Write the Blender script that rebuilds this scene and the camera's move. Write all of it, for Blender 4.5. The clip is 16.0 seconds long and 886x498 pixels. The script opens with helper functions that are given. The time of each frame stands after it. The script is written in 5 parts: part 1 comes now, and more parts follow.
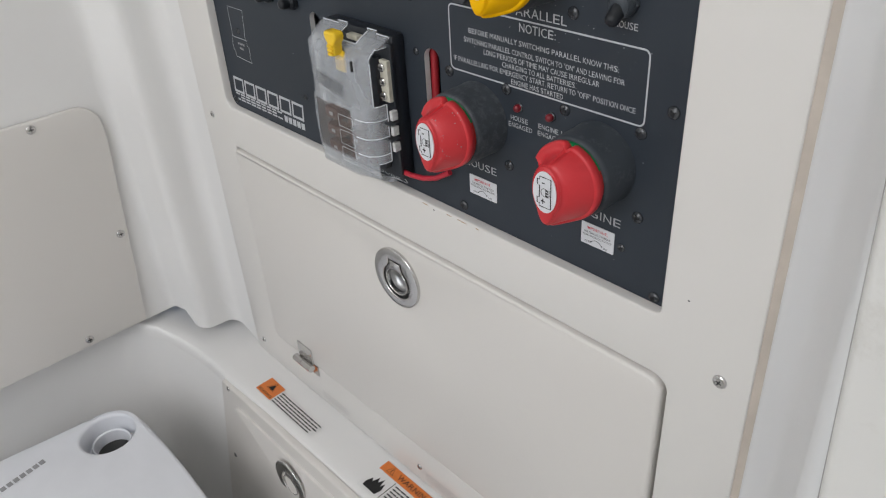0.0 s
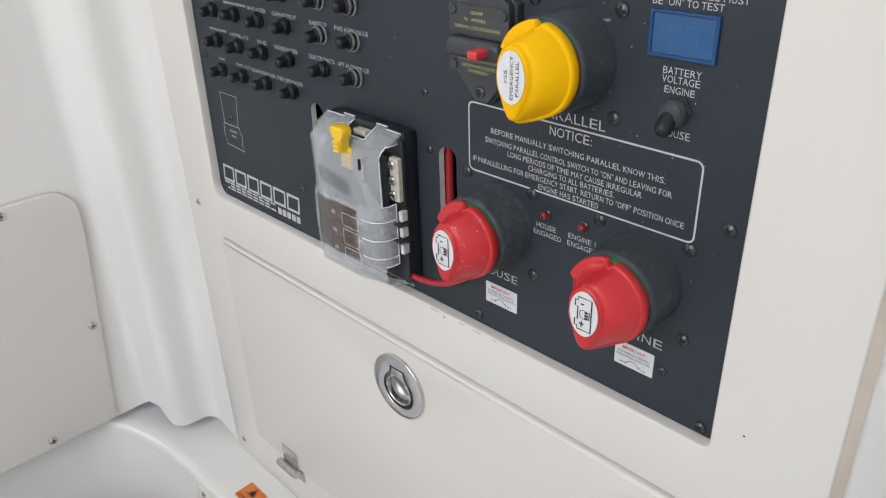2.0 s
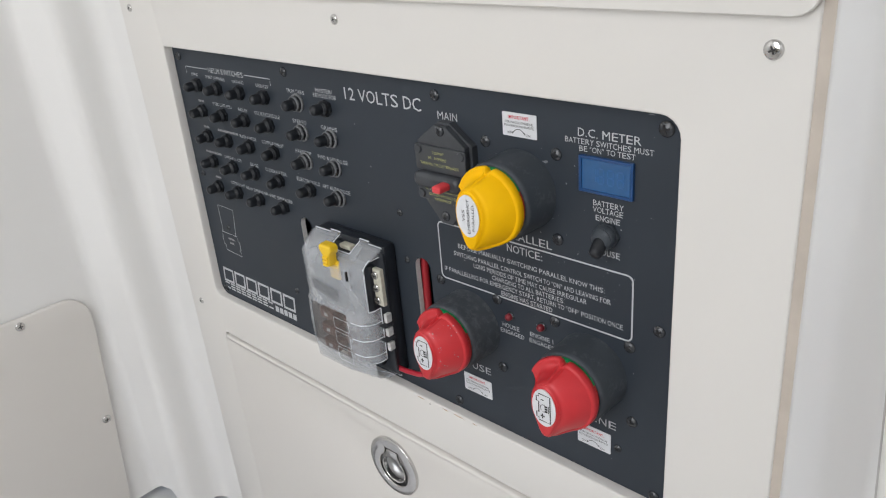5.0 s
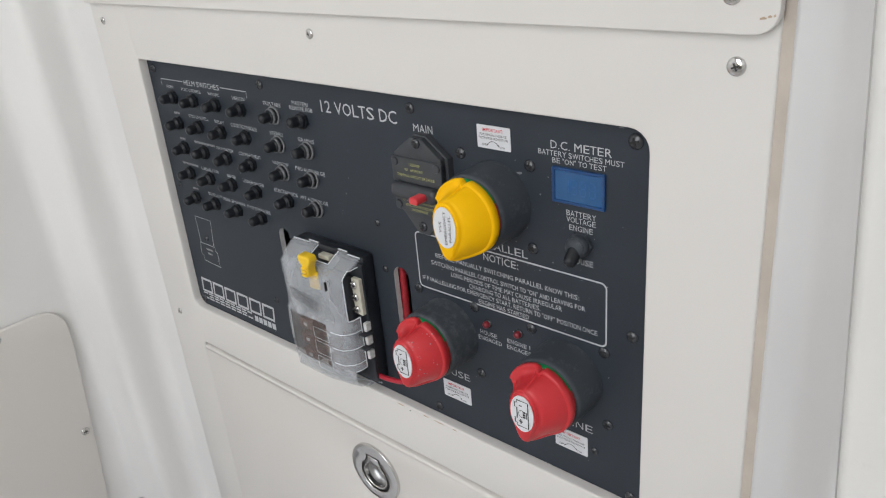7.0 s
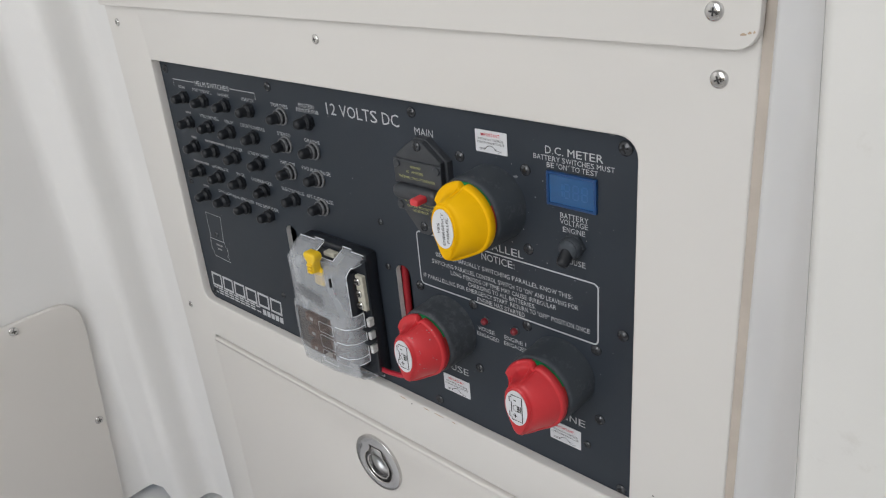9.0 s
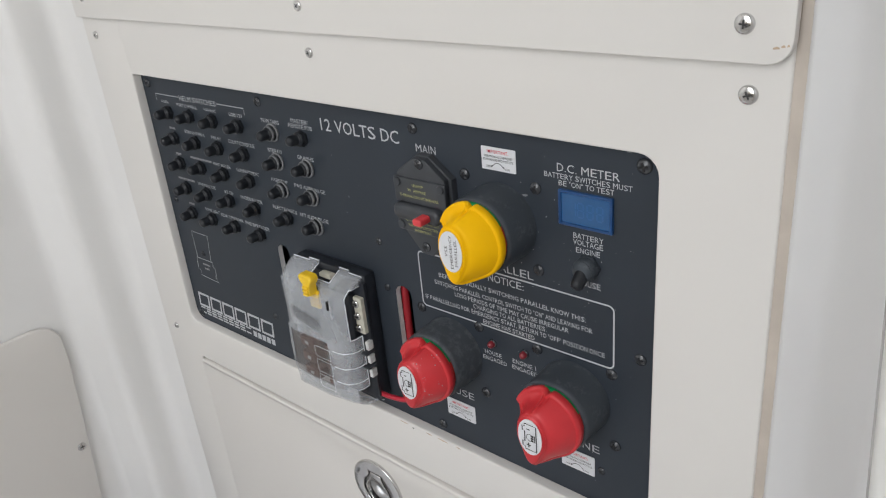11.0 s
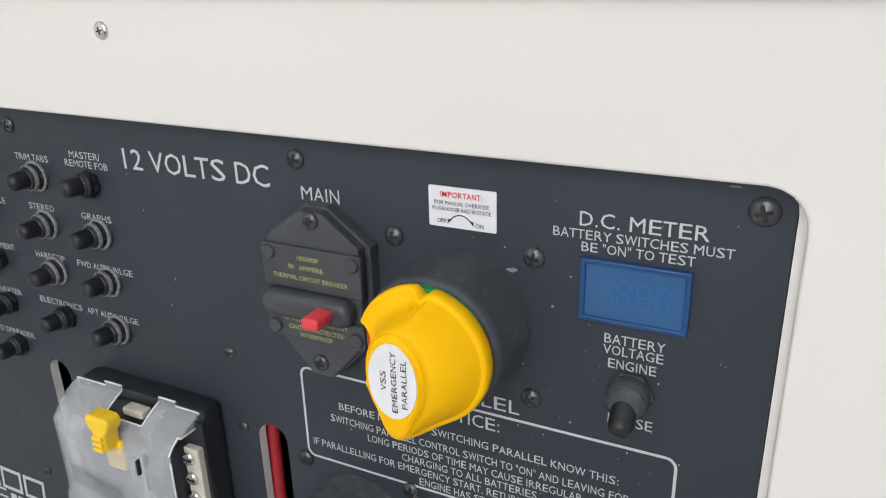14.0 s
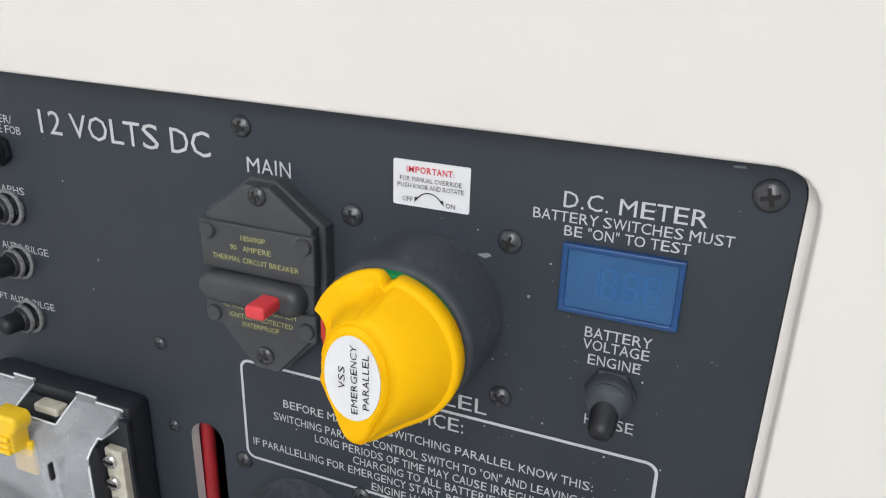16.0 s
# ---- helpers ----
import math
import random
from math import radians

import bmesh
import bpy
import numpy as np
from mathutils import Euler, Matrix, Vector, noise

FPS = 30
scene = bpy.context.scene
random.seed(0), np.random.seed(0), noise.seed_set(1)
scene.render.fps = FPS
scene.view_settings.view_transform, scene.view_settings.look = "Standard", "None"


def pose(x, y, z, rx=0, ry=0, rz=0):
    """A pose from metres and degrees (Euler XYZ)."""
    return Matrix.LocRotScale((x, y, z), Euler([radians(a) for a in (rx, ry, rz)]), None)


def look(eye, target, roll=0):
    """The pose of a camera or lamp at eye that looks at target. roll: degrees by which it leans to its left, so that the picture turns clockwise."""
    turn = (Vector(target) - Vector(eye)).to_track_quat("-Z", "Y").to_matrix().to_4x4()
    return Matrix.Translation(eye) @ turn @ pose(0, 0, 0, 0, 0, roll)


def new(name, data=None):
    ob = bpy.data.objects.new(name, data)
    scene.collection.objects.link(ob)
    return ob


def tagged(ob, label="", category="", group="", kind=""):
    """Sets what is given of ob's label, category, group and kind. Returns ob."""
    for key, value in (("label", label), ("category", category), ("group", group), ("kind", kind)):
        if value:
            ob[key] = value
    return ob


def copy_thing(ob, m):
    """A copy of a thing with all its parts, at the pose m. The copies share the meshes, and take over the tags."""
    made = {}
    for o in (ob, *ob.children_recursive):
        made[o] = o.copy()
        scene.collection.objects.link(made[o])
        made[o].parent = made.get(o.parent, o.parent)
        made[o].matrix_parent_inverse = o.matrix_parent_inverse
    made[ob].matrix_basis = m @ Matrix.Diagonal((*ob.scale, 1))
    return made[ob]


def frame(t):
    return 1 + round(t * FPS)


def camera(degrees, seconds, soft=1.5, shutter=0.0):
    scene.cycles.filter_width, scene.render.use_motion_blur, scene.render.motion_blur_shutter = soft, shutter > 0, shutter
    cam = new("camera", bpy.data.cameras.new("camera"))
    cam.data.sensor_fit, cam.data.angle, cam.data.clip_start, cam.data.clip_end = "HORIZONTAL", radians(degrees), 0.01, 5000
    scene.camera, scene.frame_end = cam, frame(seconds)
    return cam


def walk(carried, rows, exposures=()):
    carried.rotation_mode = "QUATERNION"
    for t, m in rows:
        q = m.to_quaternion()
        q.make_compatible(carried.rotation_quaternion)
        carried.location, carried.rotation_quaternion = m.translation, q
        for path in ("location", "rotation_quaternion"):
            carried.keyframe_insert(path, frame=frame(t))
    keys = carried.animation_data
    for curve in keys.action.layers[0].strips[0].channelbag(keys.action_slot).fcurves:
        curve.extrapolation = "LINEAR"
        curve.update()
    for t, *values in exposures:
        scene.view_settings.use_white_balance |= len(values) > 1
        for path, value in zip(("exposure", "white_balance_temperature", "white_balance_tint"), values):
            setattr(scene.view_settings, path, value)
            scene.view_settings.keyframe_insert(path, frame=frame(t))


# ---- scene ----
cam = camera(59.6, 16.0, soft=1.15)
PATH = [
    (0, (0.018, -0.039, 1.007), (-1.239, 1.071, -0.082), -3.7),
    (0.2, (0.005, -0.04, 0.982), (-1.215, 1.112, -0.106), -3.3),
    (0.5, (-0.01, -0.042, 0.941), (-1.212, 1.132, -0.143), -2.6),
    (1, (-0.033, -0.038, 0.938), (-1.244, 1.147, -0.124), -1.9),
    (1.5, (-0.038, -0.031, 0.974), (-1.277, 1.174, -0.032), -1.7),
    (2, (-0.044, -0.02, 1.008), (-1.311, 1.209, 0.066), -1.9),
    (2.5, (-0.041, -0.018, 1.028), (-1.322, 1.229, 0.132), -2.5),
    (3, (-0.032, -0.023, 1.041), (-1.329, 1.231, 0.179), -3.1),
    (3.5, (-0.009, -0.033, 1.058), (-1.317, 1.223, 0.215), -3.8),
    (4, (0.004, -0.042, 1.077), (-1.306, 1.214, 0.234), -4.6),
    (6.5, (-0.008, -0.044, 1.08), (-1.254, 1.275, 0.24), -5.3),
    (7, (0.004, -0.047, 1.088), (-1.237, 1.275, 0.244), -5.3),
    (7.5, (0.011, -0.044, 1.092), (-1.231, 1.273, 0.242), -5.4),
    (8, (0.014, -0.046, 1.094), (-1.232, 1.264, 0.239), -5.4),
    (8.5, (0.018, -0.047, 1.096), (-1.235, 1.255, 0.239), -5.3),
    (9, (0.021, -0.052, 1.1), (-1.238, 1.243, 0.24), -5.3),
    (9.2, (0.018, -0.053, 1.1), (-1.243, 1.238, 0.24), -5.3),
    (11.3, (-0.011, -0.038, 1.103), (-1.219, 1.307, 0.247), -5.3),
    (11.5, (-0.01, -0.035, 1.1), (-1.212, 1.317, 0.248), -5.0),
    (12, (-0.013, -0.042, 1.103), (-1.194, 1.331, 0.254), -4.9),
    (12.5, (-0.021, -0.046, 1.104), (-1.176, 1.36, 0.274), -4.4),
    (13, (-0.035, -0.019, 1.092), (-1.133, 1.445, 0.286), -3.8),
    (13.3, (-0.076, 0.015, 1.065), (-1.135, 1.519, 0.28), -3.4),
    (13.5, (-0.116, 0.037, 1.055), (-1.133, 1.576, 0.282), -3.2),
    (13.8, (-0.161, 0.074, 1.037), (-1.079, 1.692, 0.303), -2.4),
    (14, (-0.177, 0.086, 1.029), (-1.024, 1.748, 0.306), -1.5),
    (14.5, (-0.206, 0.113, 1.01), (-0.94, 1.832, 0.298), 0.8),
    (15, (-0.208, 0.119, 1.004), (-0.879, 1.857, 0.275), 1.9),
    (15.5, (-0.205, 0.111, 1.01), (-0.881, 1.844, 0.275), 2.1),
    (16, (-0.198, 0.104, 1.016), (-0.882, 1.83, 0.273), 1.7),
]
walk(cam, [(t, look(eye, target, roll)) for t, eye, target, roll in PATH],
     exposures=[(0, -0.34), (1.0, -0.1), (2.0, -0.06), (3.5, 0.0), (4.2, -0.1), (6.5, -0.2), (9.0, -0.38), (11.5, -0.26), (12.5, -0.18), (13.5, -0.07), (14.5, 0.13), (16, 0.12)])

# ---- light: bright overcast sky through the open hatchway behind the camera ----
world = bpy.data.worlds.new("sky")
scene.world = world
world.use_nodes = True
wn = world.node_tree.nodes
sky = wn.new("ShaderNodeTexSky")
sky.sky_type = "NISHITA"
sky.sun_disc = False
sky.sun_elevation = radians(50)
sky.sun_rotation = radians(150)
world.node_tree.links.new(sky.outputs["Color"], wn["Background"].inputs["Color"])
wn["Background"].inputs["Strength"].default_value = 0.1

sun_data = bpy.data.lights.new("sun", "SUN")
sun_data.energy, sun_data.angle, sun_data.color = 0.9, radians(20), (1.0, 0.97, 0.92)
sun = new("sun", sun_data)
sun.matrix_world = look((1.2, -2.0, 3.4), (0, 0, 0))

door_light = bpy.data.lights.new("hatchway_daylight", "AREA")
door_light.shape, door_light.size, door_light.size_y = "RECTANGLE", 1.1, 1.2
door_light.energy, door_light.color = 21.8, (0.985, 0.99, 1.0)
lamp = new("hatchway_daylight", door_light)
lamp.matrix_world = look((0.0, -0.93, 1.52), (-0.42, 0.32, 0.82))

# ---- materials ----


def nodes_of(mat):
    mat.use_nodes = True
    nt = mat.node_tree
    return nt, nt.nodes, nt.nodes["Principled BSDF"]


def material(name, colour, rough=0.4, metal=0.0, vary=0.06, scale=30.0, bump=0.0, bump_scale=200.0, coat=0.0, spec=0.5, rough_vary=0.0):
    """A surface with slow and fine variation of colour, gloss and relief."""
    mat = bpy.data.materials.new(name)
    nt, nodes, bsdf = nodes_of(mat)
    bsdf.inputs["Roughness"].default_value = rough
    bsdf.inputs["Metallic"].default_value = metal
    bsdf.inputs["Coat Weight"].default_value = coat
    bsdf.inputs["Coat Roughness"].default_value = 0.12
    bsdf.inputs["Specular IOR Level"].default_value = spec
    tc = nodes.new("ShaderNodeTexCoord")
    n1 = nodes.new("ShaderNodeTexNoise")
    n1.inputs["Scale"].default_value, n1.inputs["Detail"].default_value = scale, 6.0
    nt.links.new(tc.outputs["Object"], n1.inputs["Vector"])
    ramp = nodes.new("ShaderNodeMapRange")
    ramp.inputs["From Min"].default_value, ramp.inputs["From Max"].default_value = 0.3, 0.7
    ramp.inputs["To Min"].default_value, ramp.inputs["To Max"].default_value = 1 - vary, 1 + vary
    nt.links.new(n1.outputs["Fac"], ramp.inputs["Value"])
    mul = nodes.new("ShaderNodeMix")
    mul.data_type, mul.blend_type = "RGBA", "MULTIPLY"
    mul.inputs["Factor"].default_value = 1.0
    mul.inputs["A"].default_value = (*colour, 1)
    nt.links.new(ramp.outputs["Result"], mul.inputs["B"])
    nt.links.new(mul.outputs["Result"], bsdf.inputs["Base Color"])
    if rough_vary:
        rr = nodes.new("ShaderNodeMapRange")
        rr.inputs["From Min"].default_value, rr.inputs["From Max"].default_value = 0.3, 0.7
        rr.inputs["To Min"].default_value, rr.inputs["To Max"].default_value = rough - rough_vary, rough + rough_vary
        nt.links.new(n1.outputs["Fac"], rr.inputs["Value"])
        nt.links.new(rr.outputs["Result"], bsdf.inputs["Roughness"])
    if bump:
        n2 = nodes.new("ShaderNodeTexNoise")
        n2.inputs["Scale"].default_value, n2.inputs["Detail"].default_value = bump_scale, 4.0
        nt.links.new(tc.outputs["Object"], n2.inputs["Vector"])
        bp = nodes.new("ShaderNodeBump")
        bp.inputs["Strength"].default_value, bp.inputs["Distance"].default_value = bump, 0.001
        nt.links.new(n2.outputs["Fac"], bp.inputs["Height"])
        nt.links.new(bp.outputs["Normal"], bsdf.inputs["Normal"])
    return mat


def dusty(mat, colour, scale, low, high, amount, rough=0.7):
    """Scatters specks of dust or salt, with a shape of their own, over a surface."""
    nt, nodes, bsdf = nodes_of(mat)
    old = bsdf.inputs["Base Color"].links[0].from_socket
    tc = nodes.new("ShaderNodeTexCoord")
    n = nodes.new("ShaderNodeTexNoise")
    n.inputs["Scale"].default_value, n.inputs["Detail"].default_value, n.inputs["Roughness"].default_value = scale, 8.0, 0.75
    nt.links.new(tc.outputs["Object"], n.inputs["Vector"])
    r = nodes.new("ShaderNodeMapRange")
    r.inputs["From Min"].default_value, r.inputs["From Max"].default_value = low, high
    r.inputs["To Max"].default_value = amount
    nt.links.new(n.outputs["Fac"], r.inputs["Value"])
    m = nodes.new("ShaderNodeMix")
    m.data_type = "RGBA"
    m.inputs["B"].default_value = (*colour, 1)
    nt.links.new(r.outputs["Result"], m.inputs["Factor"])
    nt.links.new(old, m.inputs["A"])
    nt.links.new(m.outputs["Result"], bsdf.inputs["Base Color"])
    return mat


GELCOAT = material("cream_gelcoat", (0.71, 0.682, 0.648), 0.34, vary=0.012, scale=4, bump=0.02, bump_scale=60, coat=0.08)
LINER = material("white_liner_gelcoat", (0.785, 0.777, 0.765), 0.3, vary=0.03, scale=5, bump=0.03, bump_scale=40, coat=0.2)
BOARD = material("cream_starboard", (0.725, 0.703, 0.672), 0.29, vary=0.014, scale=4, bump=0.035, bump_scale=150, coat=0.2)
PILLAR = material("grey_white_gelcoat", (0.69, 0.69, 0.69), 0.35, vary=0.03, scale=7)
DOOR_EDGE = dusty(material("scuffed_white_door", (0.69, 0.68, 0.655), 0.4, vary=0.03, scale=9), (0.45, 0.42, 0.37), 14, 0.62, 0.8, 0.5)
# grey of the strip that paints the door gap's shade
DOOR_GAP = material("door_gap_grey", (0.36, 0.35, 0.34), 0.6, vary=0.1, scale=60)
SEALANT = material("tan_sealant", (0.52, 0.46, 0.40), 0.6, vary=0.1, scale=40)
FLOOR = material("floor_gelcoat", (0.62, 0.61, 0.58), 0.5, vary=0.05, scale=20, bump=0.3, bump_scale=300)
BLACK = dusty(material("black_panel_laminate", (0.0305, 0.0380, 0.0490), 0.5, vary=0.1, scale=10, bump=0.05, bump_scale=900, rough_vary=0.06, spec=0.30), (0.35, 0.35, 0.34), 230, 0.665, 0.72, 0.6)
PLATE_EDGE = material("plate_core", (0.72, 0.71, 0.70), 0.5, vary=0.06, scale=300)
PRINT = material("white_print", (0.50, 0.52, 0.54), 0.5, vary=0.05, scale=400)
STEEL = material("stainless_steel", (0.62, 0.61, 0.6), 0.16, 1.0, vary=0.06, scale=60, rough_vary=0.05)
# near-black that stands in for shade in recesses, holes and behind the boards
RECESS_SHADE = material("dark_recess", (0.03, 0.03, 0.03), 0.5)
BLACK_SCREW = material("black_screw", (0.036, 0.039, 0.045), 0.24, 0.0, vary=0.2, scale=200, spec=0.6)
RUBBER = dusty(material("black_rubber", (0.012, 0.014, 0.018), 0.42, vary=0.15, scale=80, spec=0.4), (0.2, 0.21, 0.22), 260, 0.64, 0.85, 0.4)
WORN_NUT = material("scuffed_grey_metal", (0.17, 0.175, 0.185), 0.5, vary=0.35, scale=500)

YELLOW = material("yellow_knob_plastic", (0.87, 0.475, 0.0), 0.55, vary=0.03, scale=60, bump=0.03, bump_scale=500)
RED = material("red_knob_plastic", (0.56, 0.026, 0.034), 0.42, vary=0.06, scale=60, bump=0.03, bump_scale=500)
RED_DARK = material("red_indicator", (0.45, 0.03, 0.02), 0.5)
GREEN = material("green_indicator", (0.0, 0.24, 0.07), 0.5)
COLLAR = dusty(material("black_switch_body", (0.042, 0.050, 0.060), 0.5, vary=0.14, scale=40, bump=0.08, bump_scale=700, rough_vary=0.08, spec=0.35), (0.2, 0.21, 0.22), 110, 0.54, 0.80, 0.5)
CHALKY = dusty(material("chalky_switch_body", (0.045, 0.052, 0.061), 0.55, vary=0.14, scale=40, bump=0.08, bump_scale=700, spec=0.35), (0.25, 0.27, 0.29), 140, 0.48, 0.75, 0.3)
STICKER = material("white_sticker", (0.70, 0.71, 0.735), 0.35, vary=0.02, scale=200)
INK = material("black_ink", (0.008, 0.008, 0.009), 0.5)
RED_INK = material("red_ink", (0.62, 0.03, 0.05), 0.5)
ORANGE = material("orange_warning_print", (0.72, 0.2, 0.04), 0.4, vary=0.06, scale=120)
YELLOW_PRINT = material("pale_yellow_print", (0.42, 0.42, 0.17), 0.5, vary=0.08, scale=500)
BREAKER = dusty(material("black_breaker_plastic", (0.044, 0.048, 0.055), 0.42, vary=0.15, scale=60, bump=0.08, bump_scale=800), (0.2, 0.2, 0.2), 200, 0.68, 0.85, 0.5)
RED_BUTTON = material("red_push_button", (0.65, 0.05, 0.06), 0.4, vary=0.05)
METER_BLUE = material("blue_meter_lens", (0.022, 0.098, 0.25), 0.25, vary=0.06, scale=90, coat=0.3)
METER_EDGE = material("dark_blue_meter_rim", (0.011, 0.058, 0.18), 0.3, vary=0.06, scale=90)
METER_SEGMENT = material("unlit_meter_segment", (0.022, 0.115, 0.31), 0.3)
LED = material("red_indicator_lens", (0.19, 0.014, 0.022), 0.4, vary=0.1, scale=200)
WIRE_RED = material("red_wire", (0.48, 0.02, 0.04), 0.4)
# red wire again, with the slot's shadow put into its colour
WIRE_SHADED = material("shaded_red_wire", (0.34, 0.016, 0.024), 0.45, vary=0.08, scale=90)
WIRE_BLACK = material("black_wire", (0.012, 0.012, 0.014), 0.45, vary=0.1, scale=90)
FUSE = material("brown_fuse_plastic", (0.11, 0.045, 0.035), 0.35, vary=0.2, scale=80)
LATCH_YELLOW = material("yellow_latch_plastic", (0.85, 0.55, 0.02), 0.4)
TOILET = material("toilet_grey_plastic", (0.73, 0.745, 0.785), 0.35, vary=0.02, scale=30, bump=0.04, bump_scale=600)
GREY_PRINT = material("grey_print", (0.3, 0.3, 0.31), 0.5)
SMOKE = dusty(material("smoky_window", (0.24, 0.215, 0.205), 0.35), (0.62, 0.63, 0.64), 420, 0.6, 0.7, 0.7)
nodes_of(SMOKE)[2].inputs["Alpha"].default_value = 0.42
BASE = material("glossy_black_plastic", (0.016, 0.019, 0.025), 0.32, vary=0.1, scale=60, bump=0.04, bump_scale=300)
LABEL = dusty(material("faded_label", (0.16, 0.17, 0.18), 0.4, vary=0.2, scale=200), (0.6, 0.61, 0.62), 500, 0.58, 0.68, 0.8)
nodes_of(LABEL)[2].inputs["Alpha"].default_value = 0.4
CREAM_METAL = material("pale_tinned_bar", (0.58, 0.56, 0.47), 0.4, 0.0, vary=0.12, scale=200)
BLADE = material("pale_blade_terminal", (0.66, 0.66, 0.65), 0.35, 0.0, vary=0.2, scale=260)
LEDGE_STICKER = material("white_vinyl", (0.77, 0.765, 0.755), 0.35, vary=0.02, scale=200)


def clouded(name):
    """Clear polycarbonate gone milky, smeared and dusty."""
    mat = dusty(material(name, (0.66, 0.69, 0.73), 0.26, vary=0.10, scale=60, bump=0.05, bump_scale=120, coat=0.4), (0.92, 0.94, 0.96), 900, 0.63, 0.72, 0.7)
    nt, nodes, bsdf = nodes_of(mat)
    tc = nodes.new("ShaderNodeTexCoord")
    mp = nodes.new("ShaderNodeMapping")
    mp.inputs["Scale"].default_value = (1.0, 1.0, 0.45)
    nt.links.new(tc.outputs["Object"], mp.inputs["Vector"])
    n = nodes.new("ShaderNodeTexNoise")
    n.inputs["Scale"].default_value, n.inputs["Detail"].default_value = 60.0, 9.0
    nt.links.new(mp.outputs["Vector"], n.inputs["Vector"])
    r = nodes.new("ShaderNodeMapRange")
    r.inputs["From Min"].default_value, r.inputs["From Max"].default_value = 0.32, 0.70
    r.inputs["To Min"].default_value, r.inputs["To Max"].default_value = 0.26, 0.40
    nt.links.new(n.outputs["Fac"], r.inputs["Value"])
    specks = nodes.new("ShaderNodeTexNoise")
    specks.inputs["Scale"].default_value, specks.inputs["Detail"].default_value = 900.0, 8.0
    nt.links.new(tc.outputs["Object"], specks.inputs["Vector"])
    sr = nodes.new("ShaderNodeMapRange")
    sr.inputs["From Min"].default_value, sr.inputs["From Max"].default_value = 0.63, 0.74
    sr.inputs["To Max"].default_value = 0.3
    nt.links.new(specks.outputs["Fac"], sr.inputs["Value"])
    add = nodes.new("ShaderNodeMath")
    add.operation, add.use_clamp = "ADD", True
    nt.links.new(r.outputs["Result"], add.inputs[0])
    nt.links.new(sr.outputs["Result"], add.inputs[1])
    nt.links.new(add.outputs["Value"], bsdf.inputs["Alpha"])
    return mat


COVER = clouded("milky_clear_plastic")
CUP = material("brushed_latch_cup", (0.38, 0.38, 0.385), 0.3, 1.0, vary=0.1, scale=80)
WATER = material("water_droplet", (0.9, 0.75, 0.75), 0.05, vary=0.02, coat=1.0)
nodes_of(WATER)[2].inputs["Alpha"].default_value = 0.5
SCUFF = material("pale_scuff", (0.2, 0.21, 0.22), 0.6, vary=0.3, scale=600)
STAIN = material("rust_stain", (0.5, 0.38, 0.27), 0.5, vary=0.2, scale=300)
# whitish, so that the bright edge of the clear plastic is in the colour
RIM = material("lit_plastic_edge", (0.85, 0.88, 0.92), 0.2, vary=0.1, scale=200, coat=0.5)
nodes_of(RIM)[2].inputs["Alpha"].default_value = 0.85
# near-black for the painted shade in black screws' crosses, and for board pits
PIT = material("dark_recess", (0.006, 0.006, 0.007), 0.7)
SALT = material("salt_speck", (0.45, 0.46, 0.47), 0.7, vary=0.3, scale=800)
nodes_of(YELLOW)[2].inputs["Specular IOR Level"].default_value = 0.15
# colour of the sticker reflections painted on the board
REFLECTED = material("faint_reflection", (0.60, 0.58, 0.56), 0.45, vary=0.06, scale=200)

# ---- building helpers ----


def thing(name, at, label, category, group="", kind=""):
    ob = new(name)
    ob.location = at
    ob.empty_display_size = 0.01
    return tagged(ob, label, category, group, kind)


def part(name, bm, mat, parent=None, label="", smooth=0.0):
    """Links a bmesh, given in world coordinates, as one mesh under a thing or a part."""
    if parent is not None:
        base = Vector((0, 0, 0))
        o = parent
        while o is not None:
            base += o.location
            o = o.parent
        bmesh.ops.translate(bm, verts=bm.verts, vec=-base)
    bmesh.ops.recalc_face_normals(bm, faces=bm.faces)
    me = bpy.data.meshes.new(name)
    bm.to_mesh(me)
    bm.free()
    mats = mat if isinstance(mat, (list, tuple)) else [mat]
    for m in mats:
        me.materials.append(m)
    if smooth:
        for p in me.polygons:
            p.use_smooth = True
        me.set_sharp_from_angle(angle=radians(smooth))
    ob = new(name, me)
    ob.parent = parent
    if label:
        ob["label"] = label
    return ob


def setting(name, bm, mat, label, category, smooth=0.0):
    return tagged(part(name, bm, mat, None, "", smooth), label, category, "", "structure")


def cuboid(bm, x0, x1, y0, y1, z0, z1, bevel=0.0, segs=2):
    vs = bmesh.ops.create_cube(bm, size=1.0)["verts"]
    for v in vs:
        v.co = Vector((x0 + (v.co.x + 0.5) * (x1 - x0), y0 + (v.co.y + 0.5) * (y1 - y0), z0 + (v.co.z + 0.5) * (z1 - z0)))
    if bevel:
        es = list({e for v in vs for e in v.link_edges})
        bmesh.ops.bevel(bm, geom=es, offset=bevel, segments=segs, affect="EDGES", profile=0.5)
    return bm


def rrect(x0, x1, z0, z1, r, n=5):
    """Outline of a rounded rectangle; r is one radius or four (lower left, lower right, upper right, upper left)."""
    rs = r if isinstance(r, (list, tuple)) else (r,) * 4
    out = []
    for (cx, cz, a), q in zip(((x0, z0, 180), (x1, z0, 270), (x1, z1, 0), (x0, z1, 90)), rs):
        q = max(q, 1e-5)
        mx, mz = (cx + q if cx == x0 else cx - q), (cz + q if cz == z0 else cz - q)
        for k in range(n + 1):
            t = radians(a + 90 * k / n)
            out.append((mx + q * math.cos(t), mz + q * math.sin(t)))
    return out


